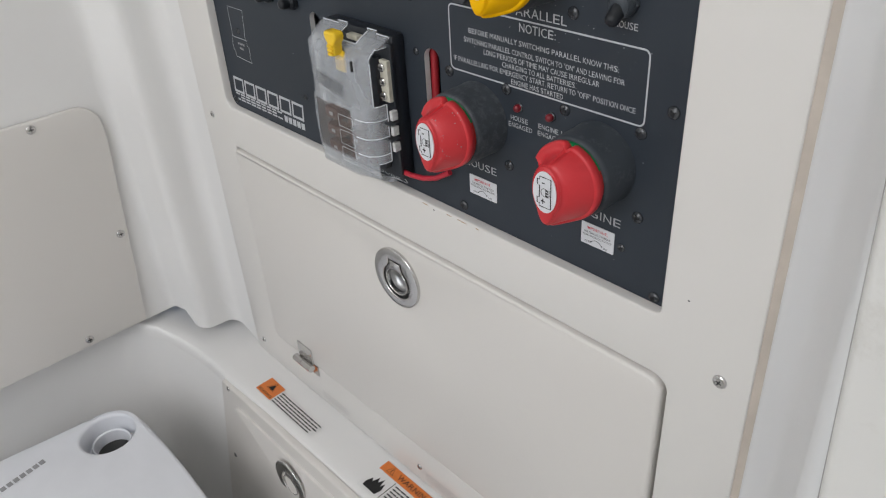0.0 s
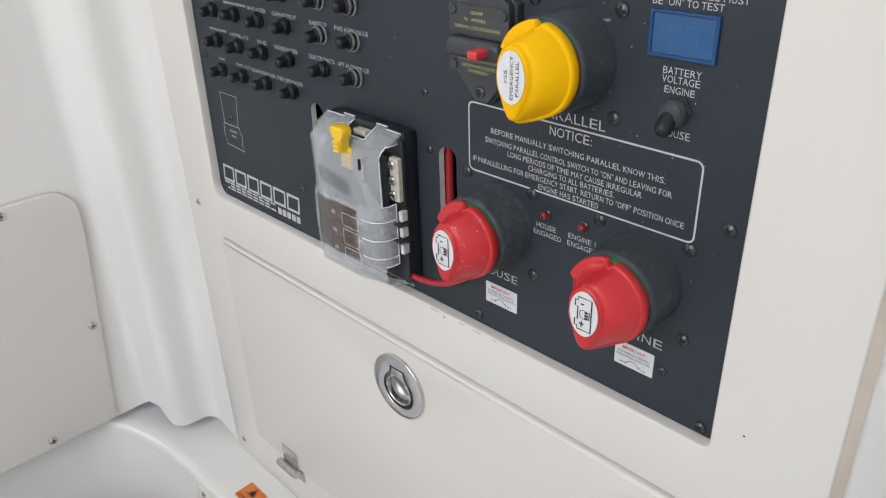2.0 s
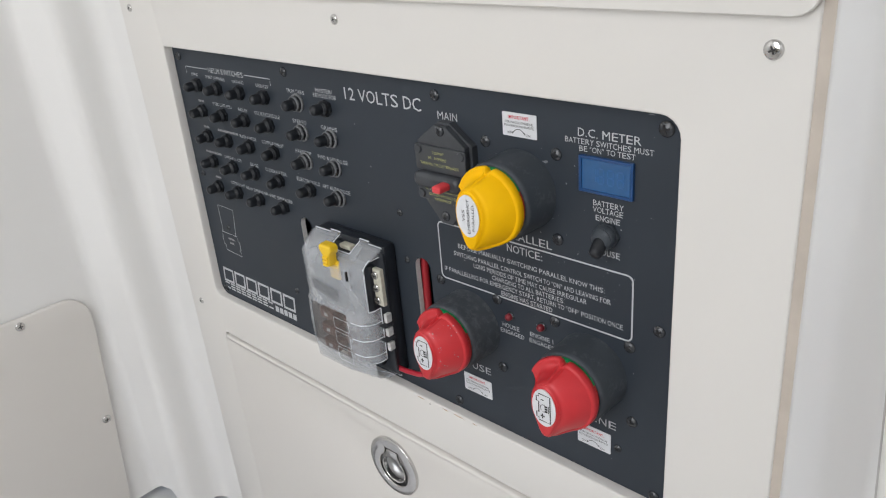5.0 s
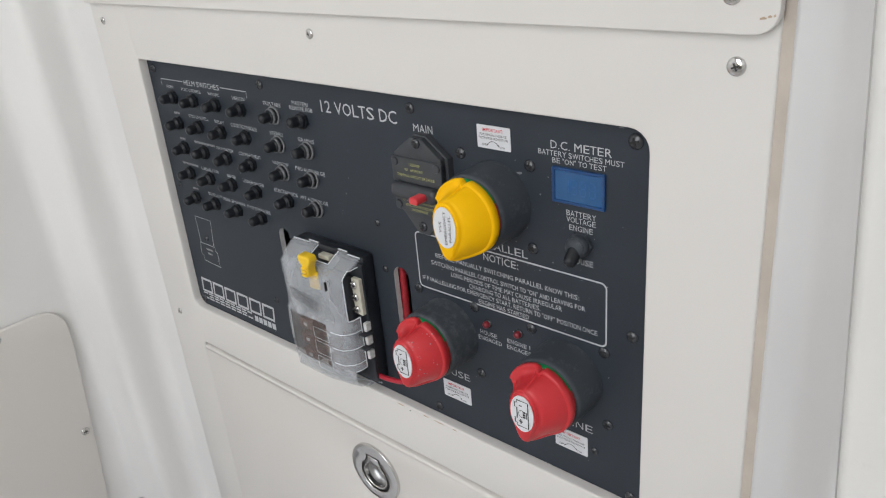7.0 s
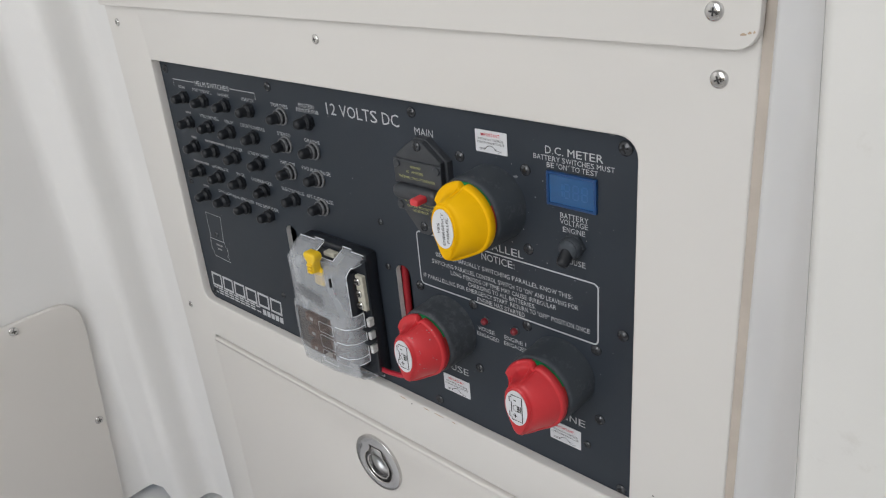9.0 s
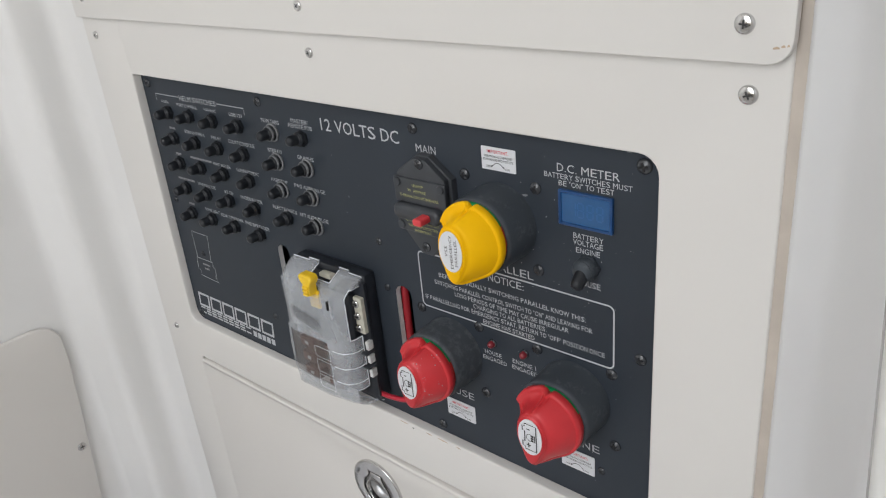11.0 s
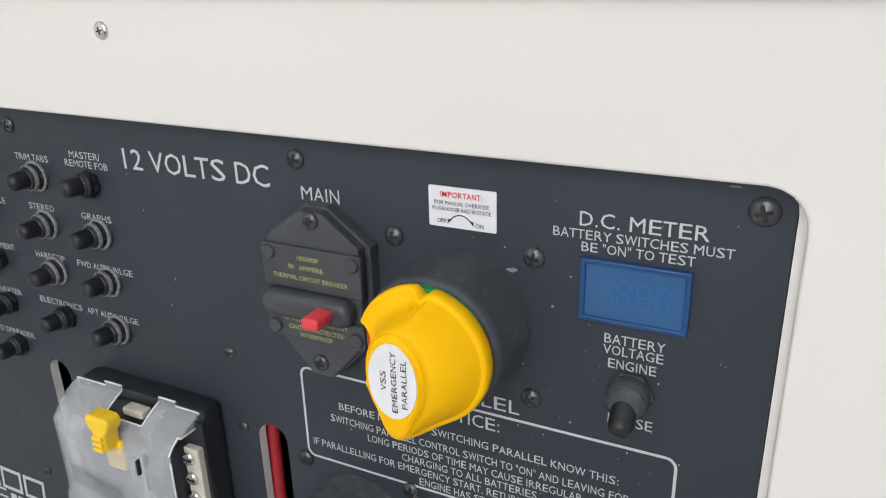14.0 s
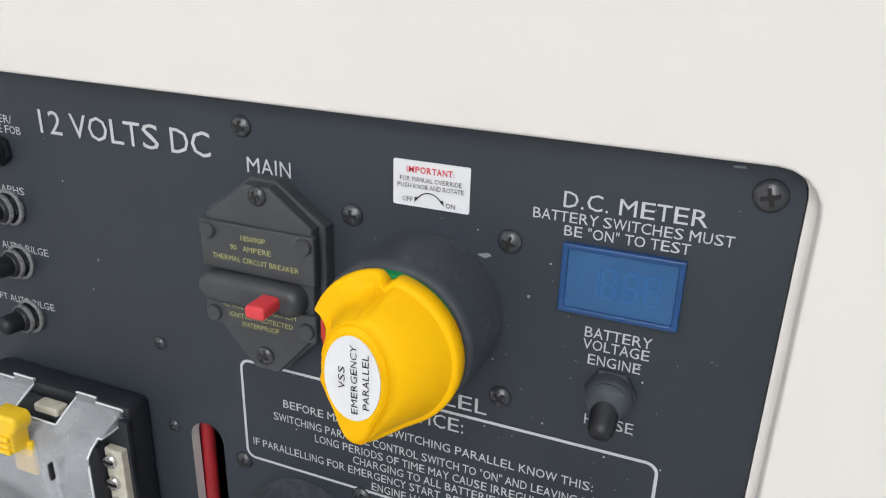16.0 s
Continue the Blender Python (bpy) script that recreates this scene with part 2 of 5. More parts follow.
def ellipse(cx, cz, rx, rz, n=40, start=0.0):
    return [(cx + rx * math.cos(2 * math.pi * k / n + start), cz + rz * math.sin(2 * math.pi * k / n + start)) for k in range(n)]


def shrink(loop, d):
    out = []
    for i, p in enumerate(loop):
        a, b = Vector(loop[i - 1]), Vector(loop[(i + 1) % len(loop)])
        t = (b - a)
        if t.length < 1e-9:
            out.append(p)
            continue
        t.normalize()
        out.append((p[0] - d * t.y, p[1] + d * t.x))
    return out


def prism(bm, loop, y0, y1, edge=0.0, mat=0, steps=3):
    """A plate whose outline lies in the x-z plane, front at y0, back at y1, with a rounded front edge."""
    rings = []
    if edge:
        for k in range(steps + 1):
            a = math.pi / 2 * k / steps
            rings.append([(p[0], y0 + edge * (1 - math.cos(a)), p[1]) for p in shrink(loop, edge * (1 - math.sin(a)))])
    else:
        rings.append([(p[0], y0, p[1]) for p in loop])
    rings.append([(p[0], y1, p[1]) for p in loop])
    vs = [[bm.verts.new(c) for c in ring] for ring in rings]
    n = len(loop)
    faces = []
    for a, b in zip(vs, vs[1:]):
        for i in range(n):
            faces.append(bm.faces.new((a[i], a[(i + 1) % n], b[(i + 1) % n], b[i])))
    faces.append(bm.faces.new(vs[0]))
    faces.append(bm.faces.new(vs[-1][::-1]))
    for f in faces:
        f.material_index = mat
    return bm


def pierced(bm, outer, holes, y0, y1, edge=0.0, side_mat=0):
    """A plate with holes through it, front at y0; edge rounds the rims of outline and holes."""
    loops = [(outer, edge)] + [(h, -edge) for h in holes]
    fronts, backs, edges = [], [], []
    for loop, d in loops:
        n = len(loop)
        rings = []
        steps = 3 if edge else 0
        for k in range(steps + 1):
            a = math.pi / 2 * k / max(steps, 1)
            off = d * (1 - math.sin(a)) if edge else 0
            rings.append([bm.verts.new((p[0], y0 + (edge * (1 - math.cos(a)) if edge else 0), p[1])) for p in shrink(loop, off)])
        rings.append([bm.verts.new((p[0], y1, p[1])) for p in loop])
        for a, b in zip(rings, rings[1:]):
            for i in range(n):
                f = bm.faces.new((a[i], a[(i + 1) % n], b[(i + 1) % n], b[i]))
                f.material_index = side_mat
        fronts.append(rings[0])
        backs.append(rings[-1])
    for group in (fronts, backs):
        es = []
        for ring in group:
            for i in range(len(ring)):
                a, b = ring[i], ring[(i + 1) % len(ring)]
                es.append(bm.edges.get((a, b)) or bm.edges.new((a, b)))
        bmesh.ops.triangle_fill(bm, use_beauty=True, use_dissolve=False, edges=es)
    return bm


def lathe(bm, profile, centre, n=32, axis="y", squash=1.0, caps=True):
    """Turns (radius, depth) pairs about an axis that points at the viewer; depth is measured from centre towards the viewer."""
    rings = []
    for r, d in profile:
        ring = []
        for k in range(n):
            a = 2 * math.pi * k / n
            u, v = r * math.cos(a), r * math.sin(a) * squash
            if axis == "y":
                c = (centre[0] + u, centre[1] - d, centre[2] + v)
            elif axis == "x":
                c = (centre[0] + d, centre[1] + u, centre[2] + v)
            else:
                c = (centre[0] + u, centre[1] + v, centre[2] + d)
            ring.append(bm.verts.new(c))
        rings.append(ring)
    for a, b in zip(rings, rings[1:]):
        for k in range(n):
            bm.faces.new((a[k], a[(k + 1) % n], b[(k + 1) % n], b[k]))
    if caps and profile[0][0] > 1e-6:
        bm.faces.new(rings[0][::-1])
    if caps and profile[-1][0] > 1e-6:
        bm.faces.new(rings[-1])
    bmesh.ops.remove_doubles(bm, verts=bm.verts, dist=1e-6)
    return bm


def slab(bm, plan, zs, thick):
    """A vertical wall of real thickness over a plan; the thickness lies to the left of the way along the plan."""
    n = len(plan)
    offs = []
    for i in range(n):
        a, b = Vector(plan[max(i - 1, 0)]), Vector(plan[min(i + 1, n - 1)])
        t = (b - a).normalized()
        offs.append((plan[i][0] - t.y * thick, plan[i][1] + t.x * thick))
    rows = []
    for i in range(n):
        a, b = zs[i] if isinstance(zs, list) else zs
        rows.append([bm.verts.new((*plan[i], a)), bm.verts.new((*plan[i], b)), bm.verts.new((*offs[i], b)), bm.verts.new((*offs[i], a))])
    for p, q in zip(rows, rows[1:]):
        for k in range(4):
            bm.faces.new((p[k], p[(k + 1) % 4], q[(k + 1) % 4], q[k]))
    bm.faces.new(rows[0])
    bm.faces.new(rows[-1][::-1])
    return bm


def arc(cx, cy, r, a0, a1, n=8):
    return [(cx + r * math.cos(radians(a0 + (a1 - a0) * k / n)), cy + r * math.sin(radians(a0 + (a1 - a0) * k / n))) for k in range(n + 1)]


def tube(bm, pts, r, n=10):
    rings = []
    for i, p in enumerate(pts):
        p = Vector(p)
        t = (Vector(pts[min(i + 1, len(pts) - 1)]) - Vector(pts[max(i - 1, 0)])).normalized()
        u = t.cross(Vector((0, 0.3, 1))).normalized()
        v = t.cross(u)
        rings.append([bm.verts.new(p + r * (math.cos(2 * math.pi * k / n) * u + math.sin(2 * math.pi * k / n) * v)) for k in range(n)])
    for a, b in zip(rings, rings[1:]):
        for k in range(n):
            bm.faces.new((a[k], a[(k + 1) % n], b[(k + 1) % n], b[k]))
    bm.faces.new(rings[0][::-1])
    bm.faces.new(rings[-1])
    return bm


# advance widths and side bearings of the panel's narrow grotesque capitals, in thousandths
ADVANCE = dict(zip("ABCDEFGHIJKLMNOPQRSTUVWXYZ", (667, 667, 722, 722, 667, 611, 778, 722, 278, 500, 667, 556, 833, 722, 778, 667, 778, 722, 667, 611, 722, 667, 944, 667, 667, 611)))
BEARING = {"A": (14, 14), "B": (74, 40), "C": (44, 40), "D": (81, 35), "E": (86, 40), "F": (86, 25), "G": (44, 70), "I": (91, 91), "J": (17, 70), "K": (76, 8), "L": (76, 20), "O": (38, 38), "P": (86, 40), "Q": (38, 38), "R": (88, 20), "S": (49, 45), "T": (14, 14), "V": (20, 20), "W": (16, 16), "X": (19, 19), "Y": (14, 14), "Z": (23, 23), "1": (215, 235), "/": (0, 0), '"': (70, 70)}
GLYPHS = {}


def glyph(ch, bold):
    """One character of the built-in font: points with x from 0 to 1, and faces."""
    if (ch, bold) not in GLYPHS:
        cu = bpy.data.curves.new("glyph", "FONT")
        cu.body, cu.size, cu.resolution_u, cu.offset = ch, 1.0, 2, bold
        tmp = new("lettering_curve", cu)
        me = bpy.data.meshes.new_from_object(tmp.evaluated_get(bpy.context.evaluated_depsgraph_get()))
        bpy.data.objects.remove(tmp)
        bpy.data.curves.remove(cu)
        xs = [v.co.x for v in me.vertices]
        lo, wide = min(xs), max(max(xs) - min(xs), 1e-6)
        GLYPHS[ch, bold] = ([((v.co.x - lo) / wide, v.co.y) for v in me.vertices], [tuple(p.vertices) for p in me.polygons])
        bpy.data.meshes.remove(me)
    return GLYPHS[ch, bold]


def lettering(text, x0, x1, z0, cap, y, mat, parent, name="printed_lettering", basis=None, bold=0.0):
    """Words in the built-in font as a thin mesh, from x0 to x1 on the baseline z0 with capitals of height cap, on the plane y facing -y.
    basis: a matrix that carries the flat lettering instead (x along the words, y up, z out)."""
    runs, pen = [], 0
    for ch in text:
        wide = ADVANCE.get(ch, 556 if ch.isdigit() else 355 if ch == '"' else 278)
        left, right = BEARING.get(ch, (40, 40) if ch.isdigit() else (87, 87) if ch in ".:," else (75, 75))
        if ch != " ":
            runs.append((ch, pen + left, pen + wide - right))
        pen += wide
    lo, hi = runs[0][1], runs[-1][2]
    sx, sz = (x1 - x0) / max(hi - lo, 1e-6), cap / 0.77
    bm = bmesh.new()
    for ch, a, b in runs:
        points, faces = glyph(ch, bold)
        vs = []
        for u, w in points:
            p, q = x0 + (a - lo + (b - a) * u) * sx, z0 + w * sz
            vs.append(bm.verts.new(basis @ Vector((p, q, 0)) if basis is not None else (p, y, q)))
        for f in faces:
            bm.faces.new([vs[i] for i in f])
    return part(name, bm, mat, parent)


# ---- the compartment: floor, ceiling and walls ----
PY = 0.320      # front of the black switch panel
BY = 0.311      # front of the cream board that frames it
UY = 0.305      # front of the board above


def low_y(z):
    """The lower front leans inwards towards the floor."""
    return 0.246 - 0.15 * (0.336 - z)


setting("floor", cuboid(bmesh.new(), -1.0, 0.9, -1.05, 0.42, -0.03, 0.0), FLOOR, "pale moulded gelcoat compartment floor", "floor")
setting("ceiling", cuboid(bmesh.new(), -1.0, 0.9, -1.05, 0.42, 1.95, 1.98), LINER, "white moulded gelcoat ceiling", "ceiling")
setting("wall_east", cuboid(bmesh.new(), 0.86, 0.9, -1.05, 0.42, 0.0, 1.95), LINER, "plain white gelcoat wall of the compartment", "wall")
# the hatchway in the wall behind the camera
bm = pierced(bmesh.new(), rrect(-1.0, 0.9, 0.0, 1.95, 0), [rrect(-0.55, 0.75, 0.5, 1.9, 0.08)], -1.05, -1.0)
setting("wall_south", bm, LINER, "white gelcoat wall pierced by an open hatchway", "wall")

# west wall: moulded liner with a soft cove that meets the cream board
plan = [(-0.874, -1.0), (-0.874, -0.3), (-0.872, 0.10), (-0.871, 0.226)]
plan += arc(-0.855, 0.236, 0.016, 180, 120, 4)
plan += [(-0.848, 0.2555), (-0.838, 0.2595)]
plan += arc(-0.836, 0.2765, 0.0165, 90 - 180, 0, 5)[1:]
plan += [(-0.8185, 0.289)]
plan += arc(-0.800, 0.2935, 0.0185, 180, 90, 6)
plan += [(-0.786, 0.3125), (-0.767, 0.3128)]
lows = []
for x, y in plan:
    s = (x + 0.874) / (0.874 - 0.767)
    if y < 0.22:
        z = 0.386
    elif x < -0.835:
        z = 0.386 + 0.005 * math.sin(math.pi * max(0.0, min(1.0, (x + 0.871) / 0.026))) - 0.019 * max(0.0, min(1.0, (x + 0.845) / 0.007))
    else:
        z = 0.3690 - 0.0300 * (x + 0.835) / 0.068 - 0.003 * max(0.0, 1 - (x + 0.835) / 0.012)
    lows.append((z, 1.95))
bm = slab(bmesh.new(), plan, lows, 0.03)
setting("wall_west", bm, LINER, "white moulded gelcoat liner with coved corner", "wall", smooth=50)

# recessed lower liner round the toilet
plan = [(-0.898, -1.0), (-0.898, -0.3), (-0.897, 0.12), (-0.893, 0.165), (-0.882, 0.194), (-0.864, 0.214), (-0.838, 0.228), (-0.812, 0.239), (-0.785, 0.2445), (-0.757, 0.2465)]
tops = [0.386, 0.386, 0.385, 0.384, 0.380, 0.371, 0.361, 0.349, 0.341, 0.337]
bm = bmesh.new()
cols = []
for (x, y), top in zip(plan, tops):
    col = []
    for k in range(9):
        z = top * (1 - k / 8)
        drop = top - z
        lean = 0.15 * drop * max(0.0, min(1.0, (x + 0.898) / 0.11))
        rnd = 0.006 * max(0.0, 1 - drop / 0.012)
        col.append(bm.verts.new((x - 0.4 * rnd * (x < -0.85), y - lean + rnd, z)))
    cols.append(col)
for a, b in zip(cols, cols[1:]):
    for k in range(8):
        bm.faces.new((a[k], b[k], b[k + 1], a[k + 1]))
setting("wall_recess", bm, LINER, "white moulded liner recess behind the toilet", "wall", smooth=60)

# shelf along the foot of the cream board
front = [(-0.895, 0.17, 0.384), (-0.884, 0.200, 0.380), (-0.865, 0.2200, 0.371), (-0.838, 0.234, 0.361), (-0.812, 0.245, 0.349), (-0.785, 0.2505, 0.341), (-0.757, 0.2525, 0.337), (-0.65, 0.2545, 0.332), (-0.47, 0.256, 0.330), (-0.2, 0.257, 0.330), (0.10, 0.258, 0.330)]
rear = [(-0.905, 0.245, 0.378), (-0.900, 0.262, 0.376), (-0.888, 0.285, 0.368), (-0.868, 0.304, 0.357), (-0.842, 0.316, 0.348), (-0.80, 0.320, 0.3425), (-0.765, 0.319, 0.341), (-0.65, 0.319, 0.336), (-0.47, 0.319, 0.334), (-0.2, 0.319, 0.334), (0.10, 0.319, 0.334)]
rear = [(x, y + 0.004, z - 0.003) for x, y, z in rear]
bm = bmesh.new()
grid = []
for f, r in zip(front, rear):
    row = [bm.verts.new((f[0] - 0.001, f[1] - 0.0065, f[2] - 0.016)), bm.verts.new((f[0], f[1] - 0.0055, f[2] - 0.006)), bm.verts.new((f[0], f[1] - 0.003, f[2] - 0.0015))]
    for k in range(7):
        t = k / 6
        row.append(bm.verts.new((f[0] + (r[0] - f[0]) * t, f[1] + (r[1] - f[1]) * t, f[2] + (r[2] - f[2]) * t + 0.004 * max(0, t - 0.75) * 4 * max(0, t - 0.75) * 4)))
    grid.append(row)
for a, b in zip(grid, grid[1:]):
    for k in range(len(a) - 1):
        bm.faces.new((a[k], b[k], b[k + 1], a[k + 1]))
setting("shelf", bm, LINER, "narrow sloping white gelcoat ledge below the hatch", "ledge", smooth=60)

# cream board that carries the switch panel and the hatch
PANEL = [(x, z - (0.0015 * (x + 0.70) / 0.52 if z > 0.9 else 0.0)) for x, z in rrect(-0.7120, -0.1812, 0.6945, 0.9658, (0.003, 0.003, 0.009, 0.003))]
OPENING = []
for x, z in rrect(-0.7005, -0.1780, 0.7010, 0.9666, (0.011, 0.005, 0.012, 0.003)):
    # the cut runs a little out of square
    OPENING.append((x - (0.0075 * (0.9655 - z) / 0.265 if x < -0.6 else 0.0), z - (0.0018 * (x + 0.70) / 0.52 if z > 0.9 else 0.0)))
bm = pierced(bmesh.new(), [(-0.768, 0.335), (-0.1098, 0.335), (-0.1160, 1.0), (-0.1250, 1.945), (-0.768, 1.945)], [OPENING, rrect(-0.707, -0.1665, 0.3885, 0.6537, (0.010, 0.004, 0.012, 0.003))], BY, PY - 0.0004, 0.0015)
setting("wall_rebate", pierced(bmesh.new(), rrect(-0.760, -0.130, 0.660, 0.990, 0.002), [shrink(PANEL, -0.0004)], PY - 0.0002, 0.331), BOARD, "cream rebate behind the opening round the switch panel", "wall")
setting("wall_north", bm, BOARD, "cream gelcoat board framing the black switch panel", "wall", smooth=40)
bm = prism(bmesh.new(), rrect(-0.766, -0.1155, 1.0170, 1.95, (0.002, 0.011, 0.002, 0.002)), UY, BY - 0.0005, 0.0007)
setting("wall_north_upper", bm, BOARD, "cream gelcoat cover board above the switch panel", "wall", smooth=40)
# unseen depth behind the boards: its shade is a near-black sheet
setting("wall_behind_shade", cuboid(bmesh.new(), -0.90, 0.9, 0.37, 0.42, 0.0, 1.95), RECESS_SHADE, "near-black sheet standing in for the shade behind the boards", "wall")

# east side: sealant joint, rounded jamb and the edge of the open door
bm = cuboid(bmesh.new(), -0.1148, -0.1080, 0.3122, 0.33, 0.33, 1.95)


def lean(bm, slope=0.0095):
    """The jamb side and the open door stand a little out of plumb."""
    for v in bm.verts:
        v.co.x -= slope * (v.co.z - 0.80)
    return bm


setting("trim_sealant", lean(bm), SEALANT, "tan sealant bead beside the cream board", "trim")
plan = [(-0.1090, 0.335), (-0.1086, 0.3130)] + arc(-0.0986, 0.3130, 0.010, 180, 235, 4) + [(-0.090, 0.298), (-0.078, 0.276), (-0.066, 0.252), (-0.056, 0.229), (-0.048, 0.207), (-0.043, 0.192), (-0.036, 0.186), (-0.026, 0.187), (-0.012, 0.192), (0.035, 0.205)]
bm = lean(slab(bmesh.new(), plan, (0.0, 1.95), 0.003))
setting("door_jamb", bm, PILLAR, "smooth rounded grey-white gelcoat door jamb", "door jamb", smooth=50)
plan = [(-0.0345, 0.183), (-0.0362, 0.176)] + arc(-0.0305, 0.175, 0.006, 180, 250, 4) + [(-0.008, 0.168), (0.020, 0.157), (0.030, 0.151)] + [(0.037, 0.143), (0.10, 0.05), (0.16, -0.06), (0.2, -0.3), (0.2, -1.0)]
bm = lean(slab(bmesh.new(), [(x + 0.0042, y) for x, y in plan], (0.0, 1.95), 0.004), 0.061)
# added strip: draws the dark gap between jamb and door as a grey line
setting("trim_door_gap", lean(cuboid(bmesh.new(), -0.0334, -0.0320, 0.1762, 0.1850, 0.0, 1.95, 0.0003), 0.061), DOOR_GAP, "thin grey strip standing in for the shaded gap along the open door's edge", "gasket")
setting("door_1", bm, DOOR_EDGE, "scuffed off-white gelcoat door panel standing open", "door", smooth=50)

# ---- switch panel: plate and its printing ----
SLOTS = [rrect(-0.539, -0.5235, 0.745, 0.8275, 0.0077, 6), rrect(-0.3955, -0.379, 0.745, 0.8265, 0.0082, 6)]
panel = thing("switch_panel", (-0.44, PY, 0.6965), "matt black laminate switch panel with white printing", "switch panel")
bm = pierced(bmesh.new(), PANEL, SLOTS, PY, PY + 0.0048, 0.0, 1)
part("plate", bm, [BLACK, PLATE_EDGE], panel)
TY = PY - 0.0004


def words(text, x0, x1, z, cap, mat=None, parent=None, y=None, bold=0.0):
    return lettering(text, x0, x1, z, cap, TY if y is None else y, mat or PRINT, parent or panel, bold=bold)


def stroke(bm, pts, w, y, closed=False):
    """A thin printed line of width w along points of the x-z plane."""
    n = len(pts)
    left, right = [], []
    for i in range(n):
        a = Vector(pts[i - 1] if (closed or i) else pts[0])
        b = Vector(pts[(i + 1) % n] if (closed or i < n - 1) else pts[-1])
        t = (b - a).normalized()
        nx, nz = -t.y * w / 2, t.x * w / 2
        left.append(bm.verts.new((pts[i][0] + nx, y, pts[i][1] + nz)))
        right.append(bm.verts.new((pts[i][0] - nx, y, pts[i][1] - nz)))
    for i in range(n if closed else n - 1):
        j = (i + 1) % n
        bm.faces.new((left[i], left[j], right[j], right[i]))
    return bm


def flat(bm, pts, y):
    bm.faces.new([bm.verts.new((p[0], y, p[1])) for p in pts])
    return bm


def bars(x0, x1, z, cap, parent=None, mat=None, y=None, seed=1):
    """Writing that cannot be read: short plain bars."""
    rng = random.Random(seed)
    bm, x = bmesh.new(), x0
    yy = TY if y is None else y
    while x < x1 - 0.0008:
        w = min(rng.uniform(0.0012, 0.0026), x1 - x)
        flat(bm, [(x, z), (x + w, z), (x + w, z + cap), (x, z + cap)], yy)
        x += w + 0.0005
    return part("illegible_print", bm, mat or PRINT, parent or panel)


